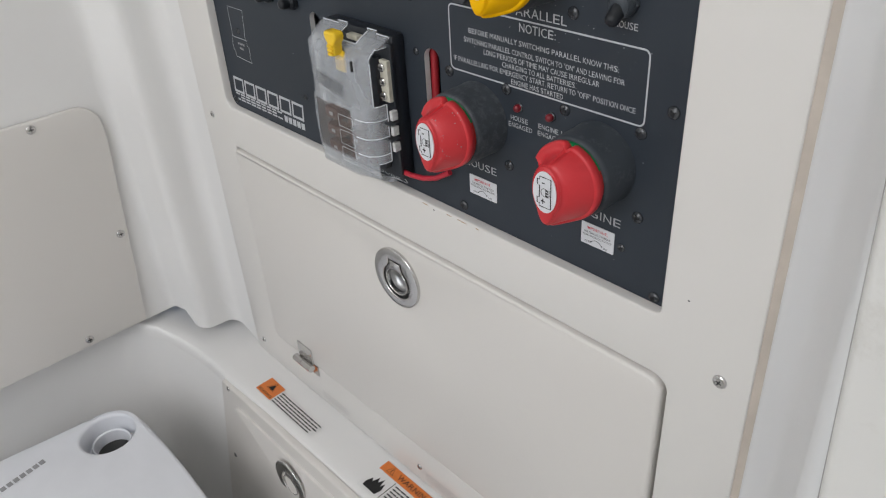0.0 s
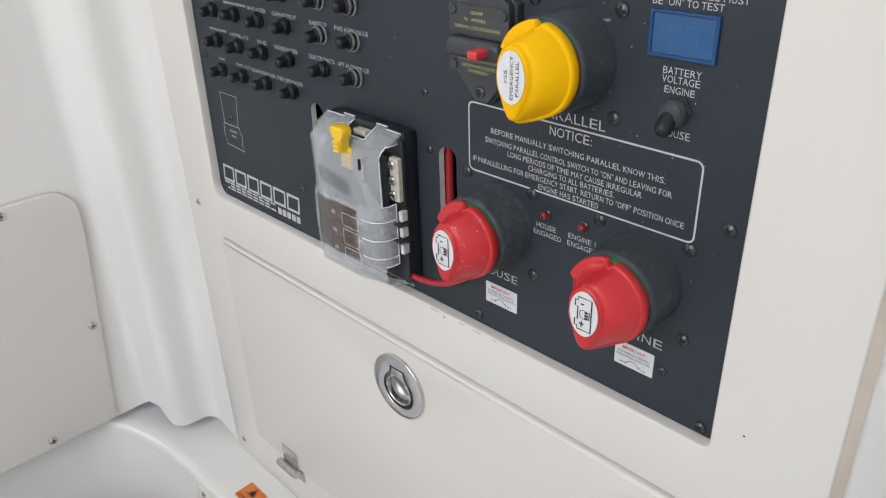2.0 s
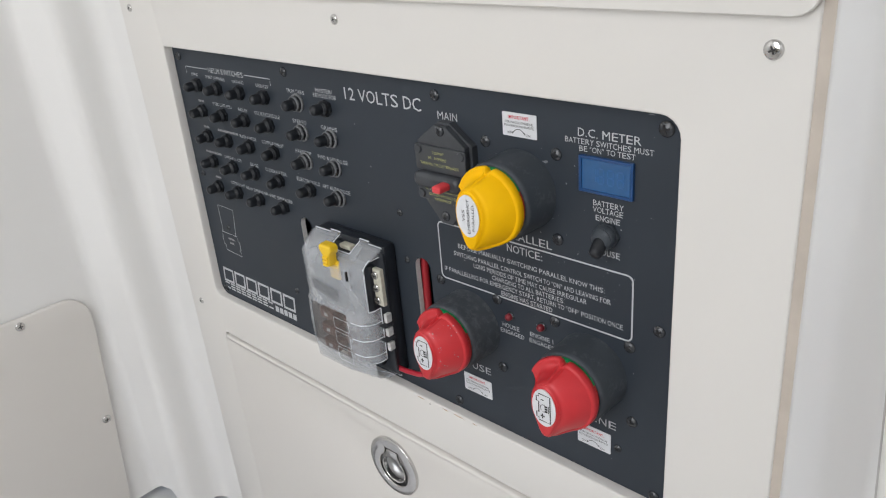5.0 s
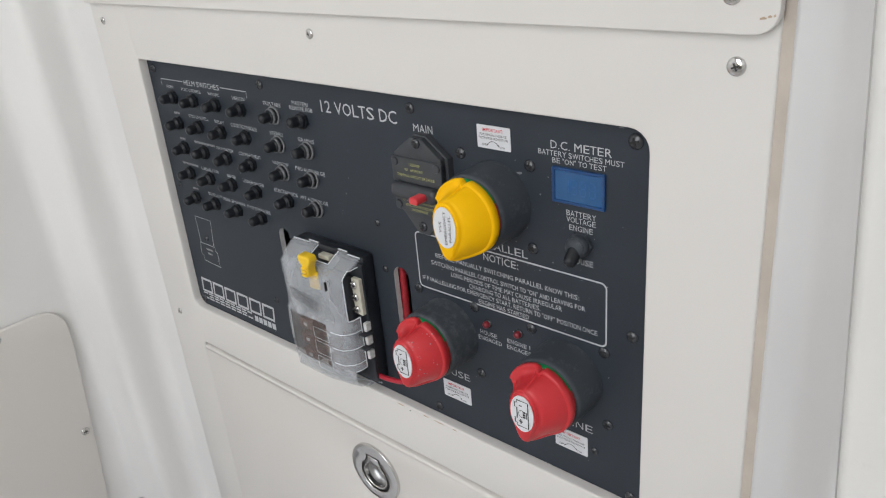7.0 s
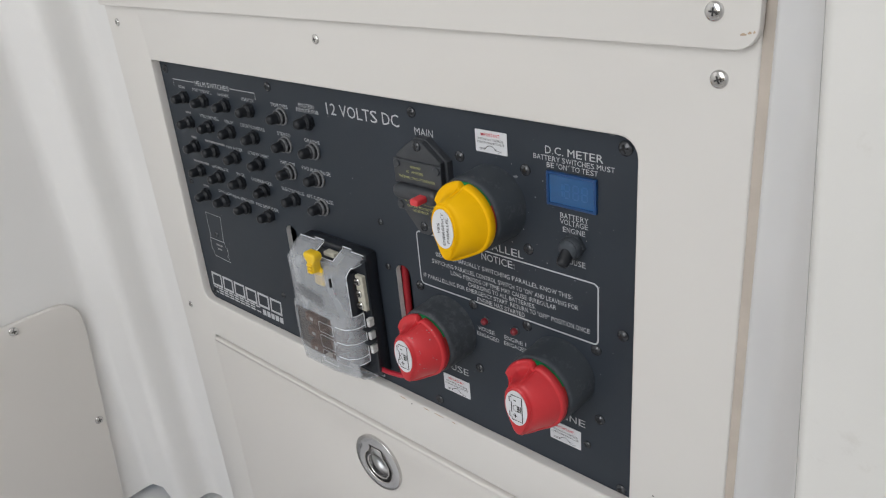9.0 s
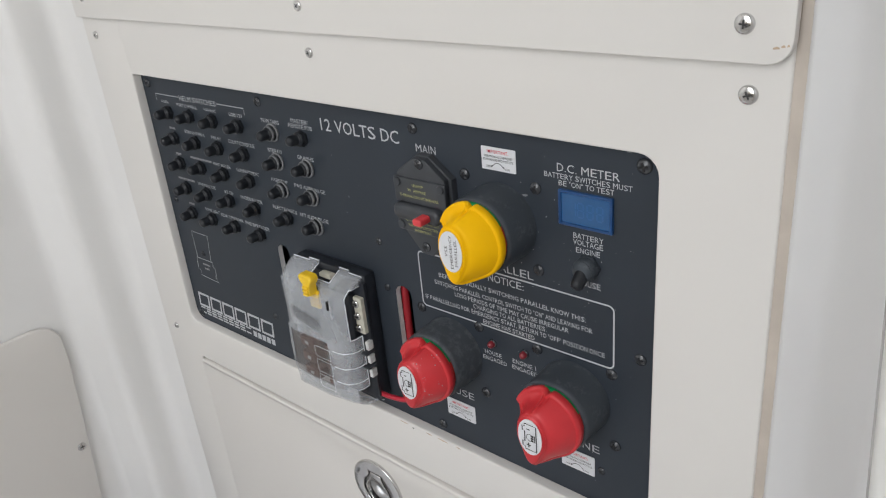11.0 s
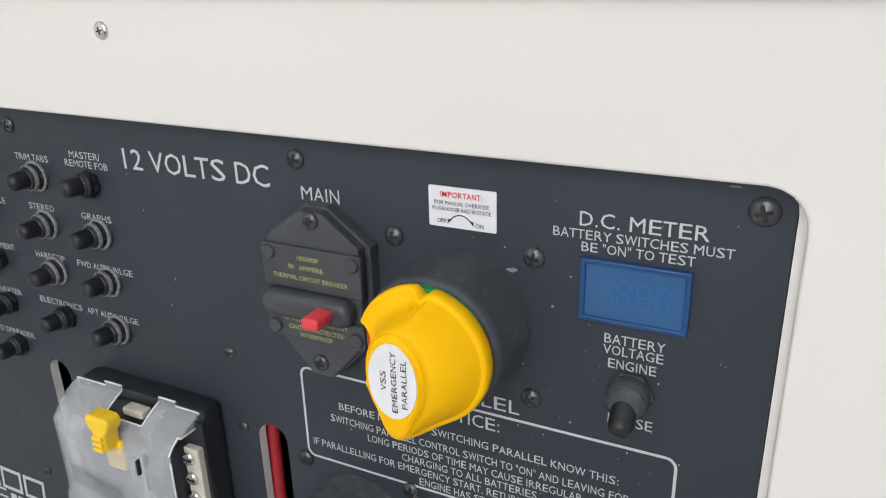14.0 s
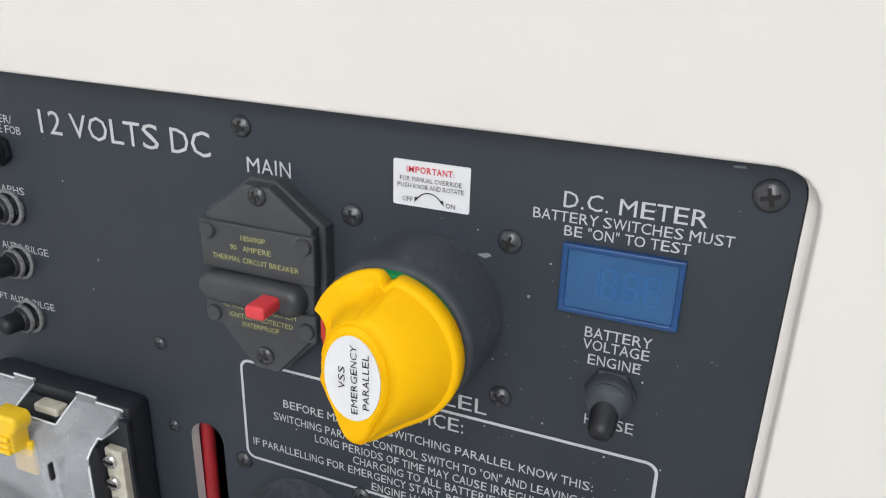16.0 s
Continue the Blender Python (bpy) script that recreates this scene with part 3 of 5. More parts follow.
for text, x0, x1, z, cap in (
    ("12 VOLTS DC", -0.453, -0.3725, 0.9420, 0.0103),
    ("HELM SWITCHES", -0.643, -0.587, 0.9455, 0.0052),
    ("MAIN", -0.3575, -0.3398, 0.9390, 0.0062),
    ("D.C. METER", -0.2455, -0.2045, 0.9434, 0.0056),
    ('BATTERY SWITCHES MUST', -0.2545, -0.1968, 0.9388, 0.0037),
    ('BE "ON" TO TEST', -0.2445, -0.2080, 0.9346, 0.0037),
    ("BATTERY", -0.2352, -0.2147, 0.9025, 0.0040),
    ("VOLTAGE", -0.2354, -0.2150, 0.8983, 0.0040),
    ("ENGINE", -0.2334, -0.2170, 0.8932, 0.0040),
    ("HOUSE", -0.2324, -0.2168, 0.8712, 0.0044),
    ("PARALLEL", -0.3115, -0.2657, 0.8648, 0.0064),
    ("NOTICE:", -0.3030, -0.2738, 0.8548, 0.0062),
    ("BEFORE MANUALLY SWITCHING PARALLEL KNOW THIS:", -0.3482, -0.2270, 0.8454, 0.0039),
    ('SWITCHING PARALLEL CONTROL SWITCH TO "ON" AND LEAVING FOR', -0.3530, -0.2225, 0.8386, 0.0039),
    ("LONG PERIODS OF TIME MAY CAUSE IRREGULAR", -0.3345, -0.2400, 0.8334, 0.0039),
    ("CHARGING TO ALL BATTERIES.", -0.3180, -0.2570, 0.8286, 0.0039),
    ('IF PARALLELLING FOR EMERGENCY START, RETURN TO "OFF" POSITION ONCE', -0.3635, -0.2138, 0.8237, 0.0039),
    ("ENGINE HAS STARTED", -0.3100, -0.2668, 0.8187, 0.0039),
    ("HOUSE", -0.3570, -0.3248, 0.7452, 0.0066),
    ("ENGINE", -0.2560, -0.2175, 0.7448, 0.0066),
    ("HOUSE", -0.3105, -0.2955, 0.7937, 0.0038),
    ("ENGAGED", -0.3125, -0.2915, 0.7886, 0.0038),
    ("ENGINE 1", -0.2862, -0.2668, 0.7941, 0.0038),
    ("ENGAGED", -0.2868, -0.2655, 0.7890, 0.0038),
    ("ACCESSORIES", -0.4980, -0.4265, 0.7030, 0.0064),
    ("HORN", -0.6745, -0.6635, 0.9402, 0.0032),
    ("PORT LIVEWELL", -0.6495, -0.6180, 0.9397, 0.0032),
    ("NAV/ANC", -0.6065, -0.5890, 0.9397, 0.0032),
    ("USB/12V", -0.5700, -0.5515, 0.9396, 0.0034),
    ("TRIM TABS", -0.5270, -0.5035, 0.9396, 0.0036),
    ("MASTER/", -0.4880, -0.4680, 0.9438, 0.0036),
    ("REMOTE FOB", -0.4920, -0.4640, 0.9396, 0.0036),
    ("STBD LIVEWELL", -0.6470, -0.6150, 0.9150, 0.0032),
    ("RELAY", -0.6050, -0.5905, 0.9148, 0.0032),
    ("COURT/CONSOLE", -0.5800, -0.5428, 0.9146, 0.0036),
    ("STEREO", -0.5250, -0.5068, 0.9146, 0.0036),
    ("GRAPHS", -0.4880, -0.4680, 0.9140, 0.0036),
    ("RAW WATER", -0.6110, -0.5850, 0.8892, 0.0034),
    ("COMPARTMENT", -0.5765, -0.5445, 0.8890, 0.0036),
    ("HARDTOP", -0.5280, -0.5068, 0.8884, 0.0036),
    ("FWD AUTO BILGE", -0.4980, -0.4605, 0.8882, 0.0036),
    ("LIVEWELL LTS", -0.6450, -0.6170, 0.8640, 0.0032),
    ("BILGE", -0.6030, -0.5900, 0.8636, 0.0034),
    ("UNDERWATER", -0.5790, -0.5475, 0.8628, 0.0036),
    ("ELECTRONICS", -0.5330, -0.5015, 0.8626, 0.0036),
    ("AFT AUTO BILGE", -0.4980, -0.4625, 0.8624, 0.0036),
    ("DOME LIGHT", -0.6430, -0.6195, 0.8386, 0.0032),
    ("REAR SPREADER", -0.6178, -0.5830, 0.8378, 0.0034),
    ("FWD SPREADER", -0.5800, -0.5455, 0.8374, 0.0036),
):
    words(text, x0, x1, z, cap)
for i, (x0, x1, z) in enumerate(((-0.6720, -0.6620, 0.9154), (-0.6720, -0.6620, 0.8902), (-0.6475, -0.6140, 0.8900), (-0.6780, -0.6500, 0.8648), (-0.6700, -0.6600, 0.8394), (-0.6720, -0.6600, 0.7720), (-0.6705, -0.6625, 0.7672))):
    bars(x0, x1, z + 0.0003, 0.0021, seed=i, mat=GREY_PRINT)
part("notice_border", stroke(bmesh.new(), rrect(-0.3668, -0.2076, 0.8172, 0.8622, 0.0038, 6), 0.0011, TY + 0.0001, True), PRINT, panel)
bm = stroke(bmesh.new(), [(-0.6825, 0.9420), (-0.6825, 0.9482), (-0.6450, 0.9482)], 0.0007, TY)
part("bracket_line", bm, PRINT, panel)
bm = stroke(bmesh.new(), [(-0.5855, 0.9482), (-0.5480, 0.9482), (-0.5480, 0.9425)], 0.0007, TY)
part("bracket_line", bm, PRINT, panel)
# relay outline
bm = stroke(bmesh.new(), [(-0.6565, 0.7790), (-0.6520, 0.8085), (-0.6795, 0.8085), (-0.6795, 0.7790)], 0.0007, TY)
stroke(bm, [(-0.6815, 0.7790), (-0.6545, 0.7790), (-0.6545, 0.7735), (-0.6522, 0.7735), (-0.6522, 0.7640), (-0.6545, 0.7640), (-0.6510, 0.7570), (-0.6800, 0.7585), (-0.6800, 0.7650), (-0.6825, 0.7650), (-0.6825, 0.7735), (-0.6815, 0.7735)], 0.0007, TY, True)
part("relay_outline", bm, PRINT, panel)
# maker's mark drawn as plain slanted blocks
for k in range(6):
    x, w = -0.6985 + 0.0213 * k, 0.0184
    loop = [(x, 0.7178), (x + w, 0.7178), (x + w + 0.0020, 0.7340), (x + 0.0020, 0.7340)]
    bm = stroke(bmesh.new(), shrink(loop, 0.0012), 0.0034, TY, True)
    part("maker_mark", bm, PRINT, panel)
for row, (zz, first, count) in enumerate(((0.7088, 0, 9), (0.7118, 1, 8), (0.7148, 0, 9))):
    bm = bmesh.new()
    for k in range(first, count):
        x = -0.6985 + 0.0098 * k
        flat(bm, [(x, zz), (x + 0.0080, zz), (x + 0.0086, zz + 0.0018), (x + 0.0006, zz + 0.0018)], TY)
    part("maker_mark_stripe", bm, PRINT, panel)
bm = bmesh.new()
for k in range(5):
    x = -0.6085 + 0.0072 * k
    flat(bm, [(x, 0.7082), (x + 0.0056, 0.7082), (x + 0.0062, 0.7148), (x + 0.0006, 0.7148)], TY)
part("maker_mark_block", bm, PRINT, panel)


# ---- screws ----
def screw(name, at, r, mat, label, group, axis="y", turn=0.0, high=0.42):
    """A pan-head screw, its cross recess painted as a dark raised cross; at is on the surface that it holds."""
    ob = thing(name, at, label, "screw", group)
    x, y, z = at
    bm = lathe(bmesh.new(), [(r, 0), (r, 0.12 * r), (0.93 * r, 0.25 * r), (0.72 * r, 0.36 * r), (0.4 * r, high * r), (0, high * r * 1.03)], at, 20)
    part("head", bm, mat, ob, smooth=50)
    bm = bmesh.new()
    c, s = math.cos(turn), math.sin(turn)
    w, l = (0.09 * r, 0.42 * r) if mat is STEEL else (0.12 * r, 0.55 * r)
    pts = [(w, l), (-w, l), (-w, w), (-l, w), (-l, -w), (-w, -w), (-w, -l), (w, -l), (w, -w), (l, -w), (l, w), (w, w)]
    prism(bm, [(x + u * c - v * s, z + u * s + v * c) for u, v in pts], y - high * r * 1.1, y - 0.2 * r)
    part("cross_recess_shade", bm, RECESS_SHADE if mat is STEEL else PIT, ob)
    if axis == "x":
        ob.rotation_euler = (0, 0, radians(90))
    return ob


def copies(first, places, rng):
    for p in places:
        copy_thing(first, pose(*p, 0, rng.uniform(-80, 80), math.degrees(first.rotation_euler[2])))


rng = random.Random(4)
steel_at = [(-0.1350, BY, 1.0015), (-0.4420, BY, 1.0020), (-0.7485, BY, 1.0000), (-0.1325, BY, 0.6745), (-0.7465, BY, 0.6810), (-0.7485, BY, 0.3590), (-0.4390, BY, 0.3560), (-0.137, UY, 1.0345), (-0.4390, UY, 1.0350), (-0.7440, UY, 1.0350)]
big = screw("screw", steel_at[0], 0.0047, STEEL, "stainless pan-head screw in the cream board", "board screws", turn=0.4)
copies(big, [steel_at[3], steel_at[7]], rng)
small = screw("screw", steel_at[1], 0.0037, STEEL, "small stainless screw in the cream board", "board screws", turn=0.2)
copies(small, [steel_at[i] for i in (2, 4, 5, 6, 8, 9)], rng)
black_at = [(-0.692, 0.957), (-0.527, 0.956), (-0.359, 0.955), (-0.1895, 0.831), (-0.1885, 0.705), (-0.360, 0.708), (-0.3165, 0.9295), (-0.2612, 0.9295), (-0.2612, 0.8735), (-0.3690, 0.8140), (-0.3145, 0.8140), (-0.3125, 0.7580), (-0.2650, 0.8125), (-0.2090, 0.8130), (-0.2060, 0.7575), (-0.6985, 0.7085)]
pan = screw("screw", (-0.19, PY, 0.955), 0.0047, BLACK_SCREW, "black pan-head screw in the switch panel", "panel screws", turn=0.3, high=0.55)
blk = screw("screw", (black_at[0][0], PY, black_at[0][1]), 0.0040, BLACK_SCREW, "black pan-head screw in the switch panel", "panel screws", turn=0.5, high=0.55)
copies(blk, [(x, PY, z) for x, z in black_at[1:]], rng)
tiny = screw("screw", (-0.4065, PY, 0.8600), 0.0029, BLACK_SCREW, "small black screw in the switch panel", "panel screws", turn=0.5, high=0.6)
copies(tiny, [(-0.4040, PY, 0.8210), (-0.2160, PY, 0.7310), (-0.5640, PY, 0.7450), (-0.6935, PY, 0.8400), (-0.6670, PY, 0.7860), (-0.2565, PY, 0.7410)], rng)


# ---- push-button circuit breakers under rubber boots ----
def push_breaker(at, worn):
    x, y, z = at
    ob = thing("push_button_breaker", at, "black rubber-booted push-button breaker on the panel" + (" with scuffed grey nut" if worn else ""), "circuit breaker", "booted breakers")
    bm = lathe(bmesh.new(), [(0.0065, 0), (0.0067, 0.0006), (0.0067, 0.0022), (0.0063, 0.0028), (0.0055, 0.0028)], at, 6)
    lathe(bm, [(0.0058, 0.0026), (0.0060, 0.0036), (0.0060, 0.0052), (0.0054, 0.0060), (0.0040, 0.0060)], at, 24)
    part("nut", bm, RUBBER, ob, smooth=30)
    if worn:
        bm = lathe(bmesh.new(), [(0.0076, 0), (0.0078, 0.0005), (0.0078, 0.0014), (0.0073, 0.0018), (0.0064, 0.0018), (0.0062, 0)], at, 24)
        lathe(bm, [(0.0060, 0.0036), (0.0064, 0.0040), (0.0064, 0.0050), (0.0060, 0.0056)], at, 24)
        part("washer", bm, WORN_NUT, ob, "scuffed grey washer", smooth=40)
    bm = lathe(bmesh.new(), [(0.0054, 0.0048), (0.0051, 0.0066), (0.0044, 0.0071), (0.0043, 0.0122), (0.0040, 0.0138), (0.0031, 0.0150), (0.0015, 0.0156), (0, 0.0157)], at, 20)
    part("boot", bm, RUBBER, ob, smooth=50)
    return ob


cols = (-0.6655, -0.6315, -0.5960, -0.5590, -0.5140, -0.4770)
rows_z = (0.9322, 0.9077, 0.8832, 0.8574, 0.8317)
plain = push_breaker((cols[0], PY, rows_z[0]), False)
scuffed = push_breaker((cols[4], PY, rows_z[0]), True)
for i, x in enumerate(cols):
    for j, z in enumerate(rows_z):
        if (i, j) in ((0, 0), (4, 0)) or (i > 3 and j == 4):
            continue
        src = scuffed if (i, j) in ((4, 1), (4, 2), (5, 1), (5, 2), (5, 3)) else plain
        copy_thing(src, pose(x, PY, z, rng.uniform(-5, 5), rng.uniform(0, 360), rng.uniform(-5, 5)))


# ---- battery switches ----
def battery_switch(cx, cz, colour, label):
    ob = thing("battery_switch", (cx, PY, cz), label, "battery switch", "battery switches")
    c = (cx, PY, cz)
    bm = lathe(bmesh.new(), [(0.0268, 0), (0.0268, 0.0006), (0.0264, 0.0012), (0.0262, 0.0240), (0.0256, 0.0262), (0.0246, 0.0270), (0.010, 0.0272), (0, 0.0272)], c, 64)
    part("body", bm, CHALKY if "wet" in label else COLLAR, ob, "dusty black cylindrical switch body", smooth=40)

    def sector(a0, a1, mat, name):
        bm = bmesh.new()
        n = 24
        pts = [(cx + 0.0236 * math.cos(radians(a0 + (a1 - a0) * k / n)), cz + 0.0236 * math.sin(radians(a0 + (a1 - a0) * k / n))) for k in range(n + 1)]
        pts += [(cx + 0.012 * math.cos(radians(a1 + (a0 - a1) * k / n)), cz + 0.012 * math.sin(radians(a1 + (a0 - a1) * k / n))) for k in range(n + 1)]
        prism(bm, pts, PY - 0.0295, PY - 0.0270)
        part(name, bm, mat, ob)

    sector(30, 100, GREEN, "green_indicator_ring")
    sector(100, 390, RED_DARK, "red_indicator_ring")
    n, m = 120, 16
    bm = bmesh.new()
    rings = [[] for _ in range(m + 3)]

    def bump(a, mid, wide):
        d = (a - mid + 180) % 360 - 180
        return math.exp(-(d / wide) ** 2)

    def ramp(a, a0, a1):
        x = max(0.0, min(1.0, (a - a0) / (a1 - a0)))
        return x * x * (3 - 2 * x)

    for k in range(n):
        a = 360 * k / n
        t = radians(a)
        nose = bump(a, 268, 17)
        # low flange with a finger groove between the grip's ridge and the cut-out
        wing = ramp(a, 89, 95) * (1 - ramp(a, 158, 161))
        groove = bump(a, 104, 11) * wing
        notch = ramp(a, 159, 163) * (1 - ramp(a, 192, 206))
        base = 0.0249 - 0.0084 * notch - 0.0030 * bump(a, 86, 4.5) - 0.0040 * bump(a, 218, 16)
        ox, rx, rz = -0.0004, 0.0106, 0.0160
        # distance from the axis to the outline of the grip's face
        cc = (math.cos(t) / rx) ** 2 + (math.sin(t) / rz) ** 2
        bb = -2 * ox * math.cos(t) / rx ** 2
        ell = (-bb + math.sqrt(bb * bb - 4 * cc * ((ox / rx) ** 2 - 1))) / (2 * cc)
        top = ell + (0.0224 - ell) * nose
        deep = 0.0505
        wall = 0.0352 - 0.0012 * wing - 0.0016 * groove + 0.0120 * nose
        shoulder = min(base - 0.0022, top + 0.0010)
        sd = 0.0491 + 0.0008 * nose - 0.001 * notch
        prof = [(base - 0.0008, 0.0290), (base, 0.0297), (base + 0.0001, 0.5 * (0.0297 + wall)), (base - 0.0001, wall - 0.0010), (base - 0.0007, wall - 0.0002), (base - 0.0019, wall)]
        for j in range(1, 10):
            s = j / 9
            r = base - 0.0019 + (shoulder - base + 0.0019) * s
            dome = 1 - (1 - s) ** 1.55
            hollow = s ** (3.0 + 1.2 * groove)
            prof.append((r, wall + (sd - wall) * (dome + (hollow - dome) * wing)))
        for s in (0.35, 0.7):
            prof.append((shoulder + (top - shoulder) * s, sd + (deep - sd) * s ** 0.8))
        prof.append((top, deep - 0.0006))
        prof.append((top - 0.0005, deep + 0.0004))
        prof.append((top - 0.0014, deep + 0.0007))
        prof.append((top * 0.90, deep + 0.0009))
        prof.append((top * 0.6 if nose < 0.3 else 0.008, 0.0508))
        for j, (r, d) in enumerate(prof):
            if len(rings) <= j:
                rings.append([])
            rings[j].append(bm.verts.new((cx + r * math.cos(t), PY - d, cz + r * math.sin(t))))
    rings = [r for r in rings if r]
    for p, q in zip(rings, rings[1:]):
        for k in range(n):
            bm.faces.new((p[k], p[(k + 1) % n], q[(k + 1) % n], q[k]))
    bm.faces.new(rings[0][::-1])
    bm.faces.new(rings[-1])
    knob = part("knob", bm, colour, ob, "moulded rotary knob with pointed grip", smooth=48)
    face = PY - 0.0518
    bm = prism(bmesh.new(), ellipse(cx - 0.0004, cz, 0.0088, 0.0135, 48), face, PY - 0.0500)
    part("sticker", bm, STICKER, knob, "white oval sticker")
    fy = face - 0.0002
    if colour is YELLOW:
        for text, line, half in (("VSS", -0.0026, 0.0036), ("EMERGENCY", 0.0013, 0.0110), ("PARALLEL", 0.0050, 0.0088)):
            basis = Matrix(((0, -1, 0, cx + line), (0, 0, 0, fy), (1, 0, 0, cz), (0, 0, 0, 1)))
            lettering(text, -half, half, 0.0, 0.0023, 0, INK, knob, basis=basis)
    else:
        bx = cx - 0.0004
        bm = bmesh.new()
        stroke(bm, [(bx - 0.0036, cz - 0.0098), (bx + 0.0049, cz - 0.0098), (bx + 0.0049, cz + 0.0098), (bx - 0.0036, cz + 0.0098), (bx - 0.0036, cz + 0.0078), (bx - 0.0053, cz + 0.0078), (bx - 0.0053, cz + 0.0040), (bx - 0.0036, cz + 0.0040), (bx - 0.0036, cz - 0.0040), (bx - 0.0053, cz - 0.0040), (bx - 0.0053, cz - 0.0078), (bx - 0.0036, cz - 0.0078)], 0.0008, fy, True)
        stroke(bm, [(bx - 0.0020, cz + 0.0060), (bx + 0.0003, cz + 0.0060)], 0.0008, fy)
        stroke(bm, [(bx - 0.0024, cz - 0.0060), (bx + 0.0007, cz - 0.0060)], 0.0008, fy)
        stroke(bm, [(bx - 0.0008, cz - 0.0078), (bx - 0.0008, cz - 0.0042)], 0.0008, fy - 0.0001)
        stroke(bm, arc(bx + 0.0002, cz, 0.0026, 70, 290, 10), 0.0004, fy)
        for q in range(3):
            flat(bm, [(bx + 0.0008, cz - 0.0026 + 0.0018 * q), (bx + 0.0029, cz - 0.0026 + 0.0018 * q), (bx + 0.0029, cz - 0.0012 + 0.0018 * q), (bx + 0.0008, cz - 0.0012 + 0.0018 * q)], fy)
        flat(bm, [(bx + 0.0034, cz - 0.0026), (bx + 0.0040, cz - 0.0026), (bx + 0.0040, cz + 0.0026), (bx + 0.0034, cz + 0.0026)], fy)
        part("battery_symbol", bm, INK, knob)
    return ob


battery_switch(-0.2888, 0.9015, YELLOW, "yellow rotary emergency parallel switch on a black body")
house = battery_switch(-0.3410, 0.7858, RED, "wet red rotary house battery switch on a black body")
# a scatter of water droplets on the house knob
knob = [o for o in house.children if o.name.startswith("knob")][0]
rng2 = random.Random(11)
bm = bmesh.new()
spots = [p for p in knob.data.polygons if 0.004 < p.center.x < 0.021 and p.center.z > -0.012 and -0.049 < p.center.y < -0.034 and p.normal.y < -0.15]
for p in rng2.sample(spots, min(30, len(spots))):
    r = rng2.choice((0.0002, 0.0003, 0.0004, 0.0006))
    m = Matrix.Translation(p.center + Vector(house.location)) @ p.normal.to_track_quat("Z", "Y").to_matrix().to_4x4() @ Matrix.Diagonal((1, 1, 0.45, 1))
    bmesh.ops.create_icosphere(bm, subdivisions=1, radius=r, matrix=m)
tagged(part("water_droplets", bm, WATER, house, "small water droplets on the knob", smooth=80), kind="stuff")
battery_switch(-0.2370, 0.7852, RED, "red rotary engine battery switch on a black body")


# ---- white instruction stickers ----
def instruction_sticker(x0, x1, z0, z1):
    ob = thing("instruction_sticker", ((x0 + x1) / 2, PY, z0), "small white instruction sticker with red heading", "sticker", "instruction stickers")
    part("sheet", prism(bmesh.new(), rrect(x0, x1, z0, z1, 0.0006, 2), PY - 0.0005, PY - 0.0001), STICKER, ob)
    y, w, h = PY - 0.0007, x1 - x0, z1 - z0
    lettering("IMPORTANT:", x0 + 0.18 * w, x0 + 0.80 * w, z0 + 0.745 * h, 0.0023, y, RED_INK, ob, bold=0.015)
    lettering("FOR MANUAL OVERRIDE", x0 + 0.09 * w, x0 + 0.90 * w, z0 + 0.555 * h, 0.0017, y, INK, ob)
    lettering("PUSH KNOB AND ROTATE", x0 + 0.06 * w, x0 + 0.93 * w, z0 + 0.405 * h, 0.0017, y, INK, ob)
    lettering("OFF", x0 + 0.13 * w, x0 + 0.27 * w, z0 + 0.10 * h, 0.0018, y, INK, ob)
    lettering("ON", x0 + 0.70 * w, x0 + 0.82 * w, z0 + 0.07 * h, 0.0018, y, INK, ob)
    bm = stroke(bmesh.new(), arc(x0 + 0.48 * w, z0 + 0.02 * h, 0.0047, 30, 150, 14), 0.0004, y)
    for sx in (-1, 1):
        ax, az = x0 + 0.48 * w + sx * 0.0041, z0 + 0.14 * h
        flat(bm, [(ax - 0.0008, az + 0.0012), (ax + 0.0008, az + 0.0012), (ax + sx * 0.0010, az - 0.0006)], y - 0.0001)
    part("arrow", bm, INK, ob)
    return ob


instruction_sticker(-0.3012, -0.2750, 0.9362, 0.9513)
instruction_sticker(-0.3526, -0.3250, 0.7226, 0.7383)
instruction_sticker(-0.2476, -0.2214, 0.7230, 0.7392)


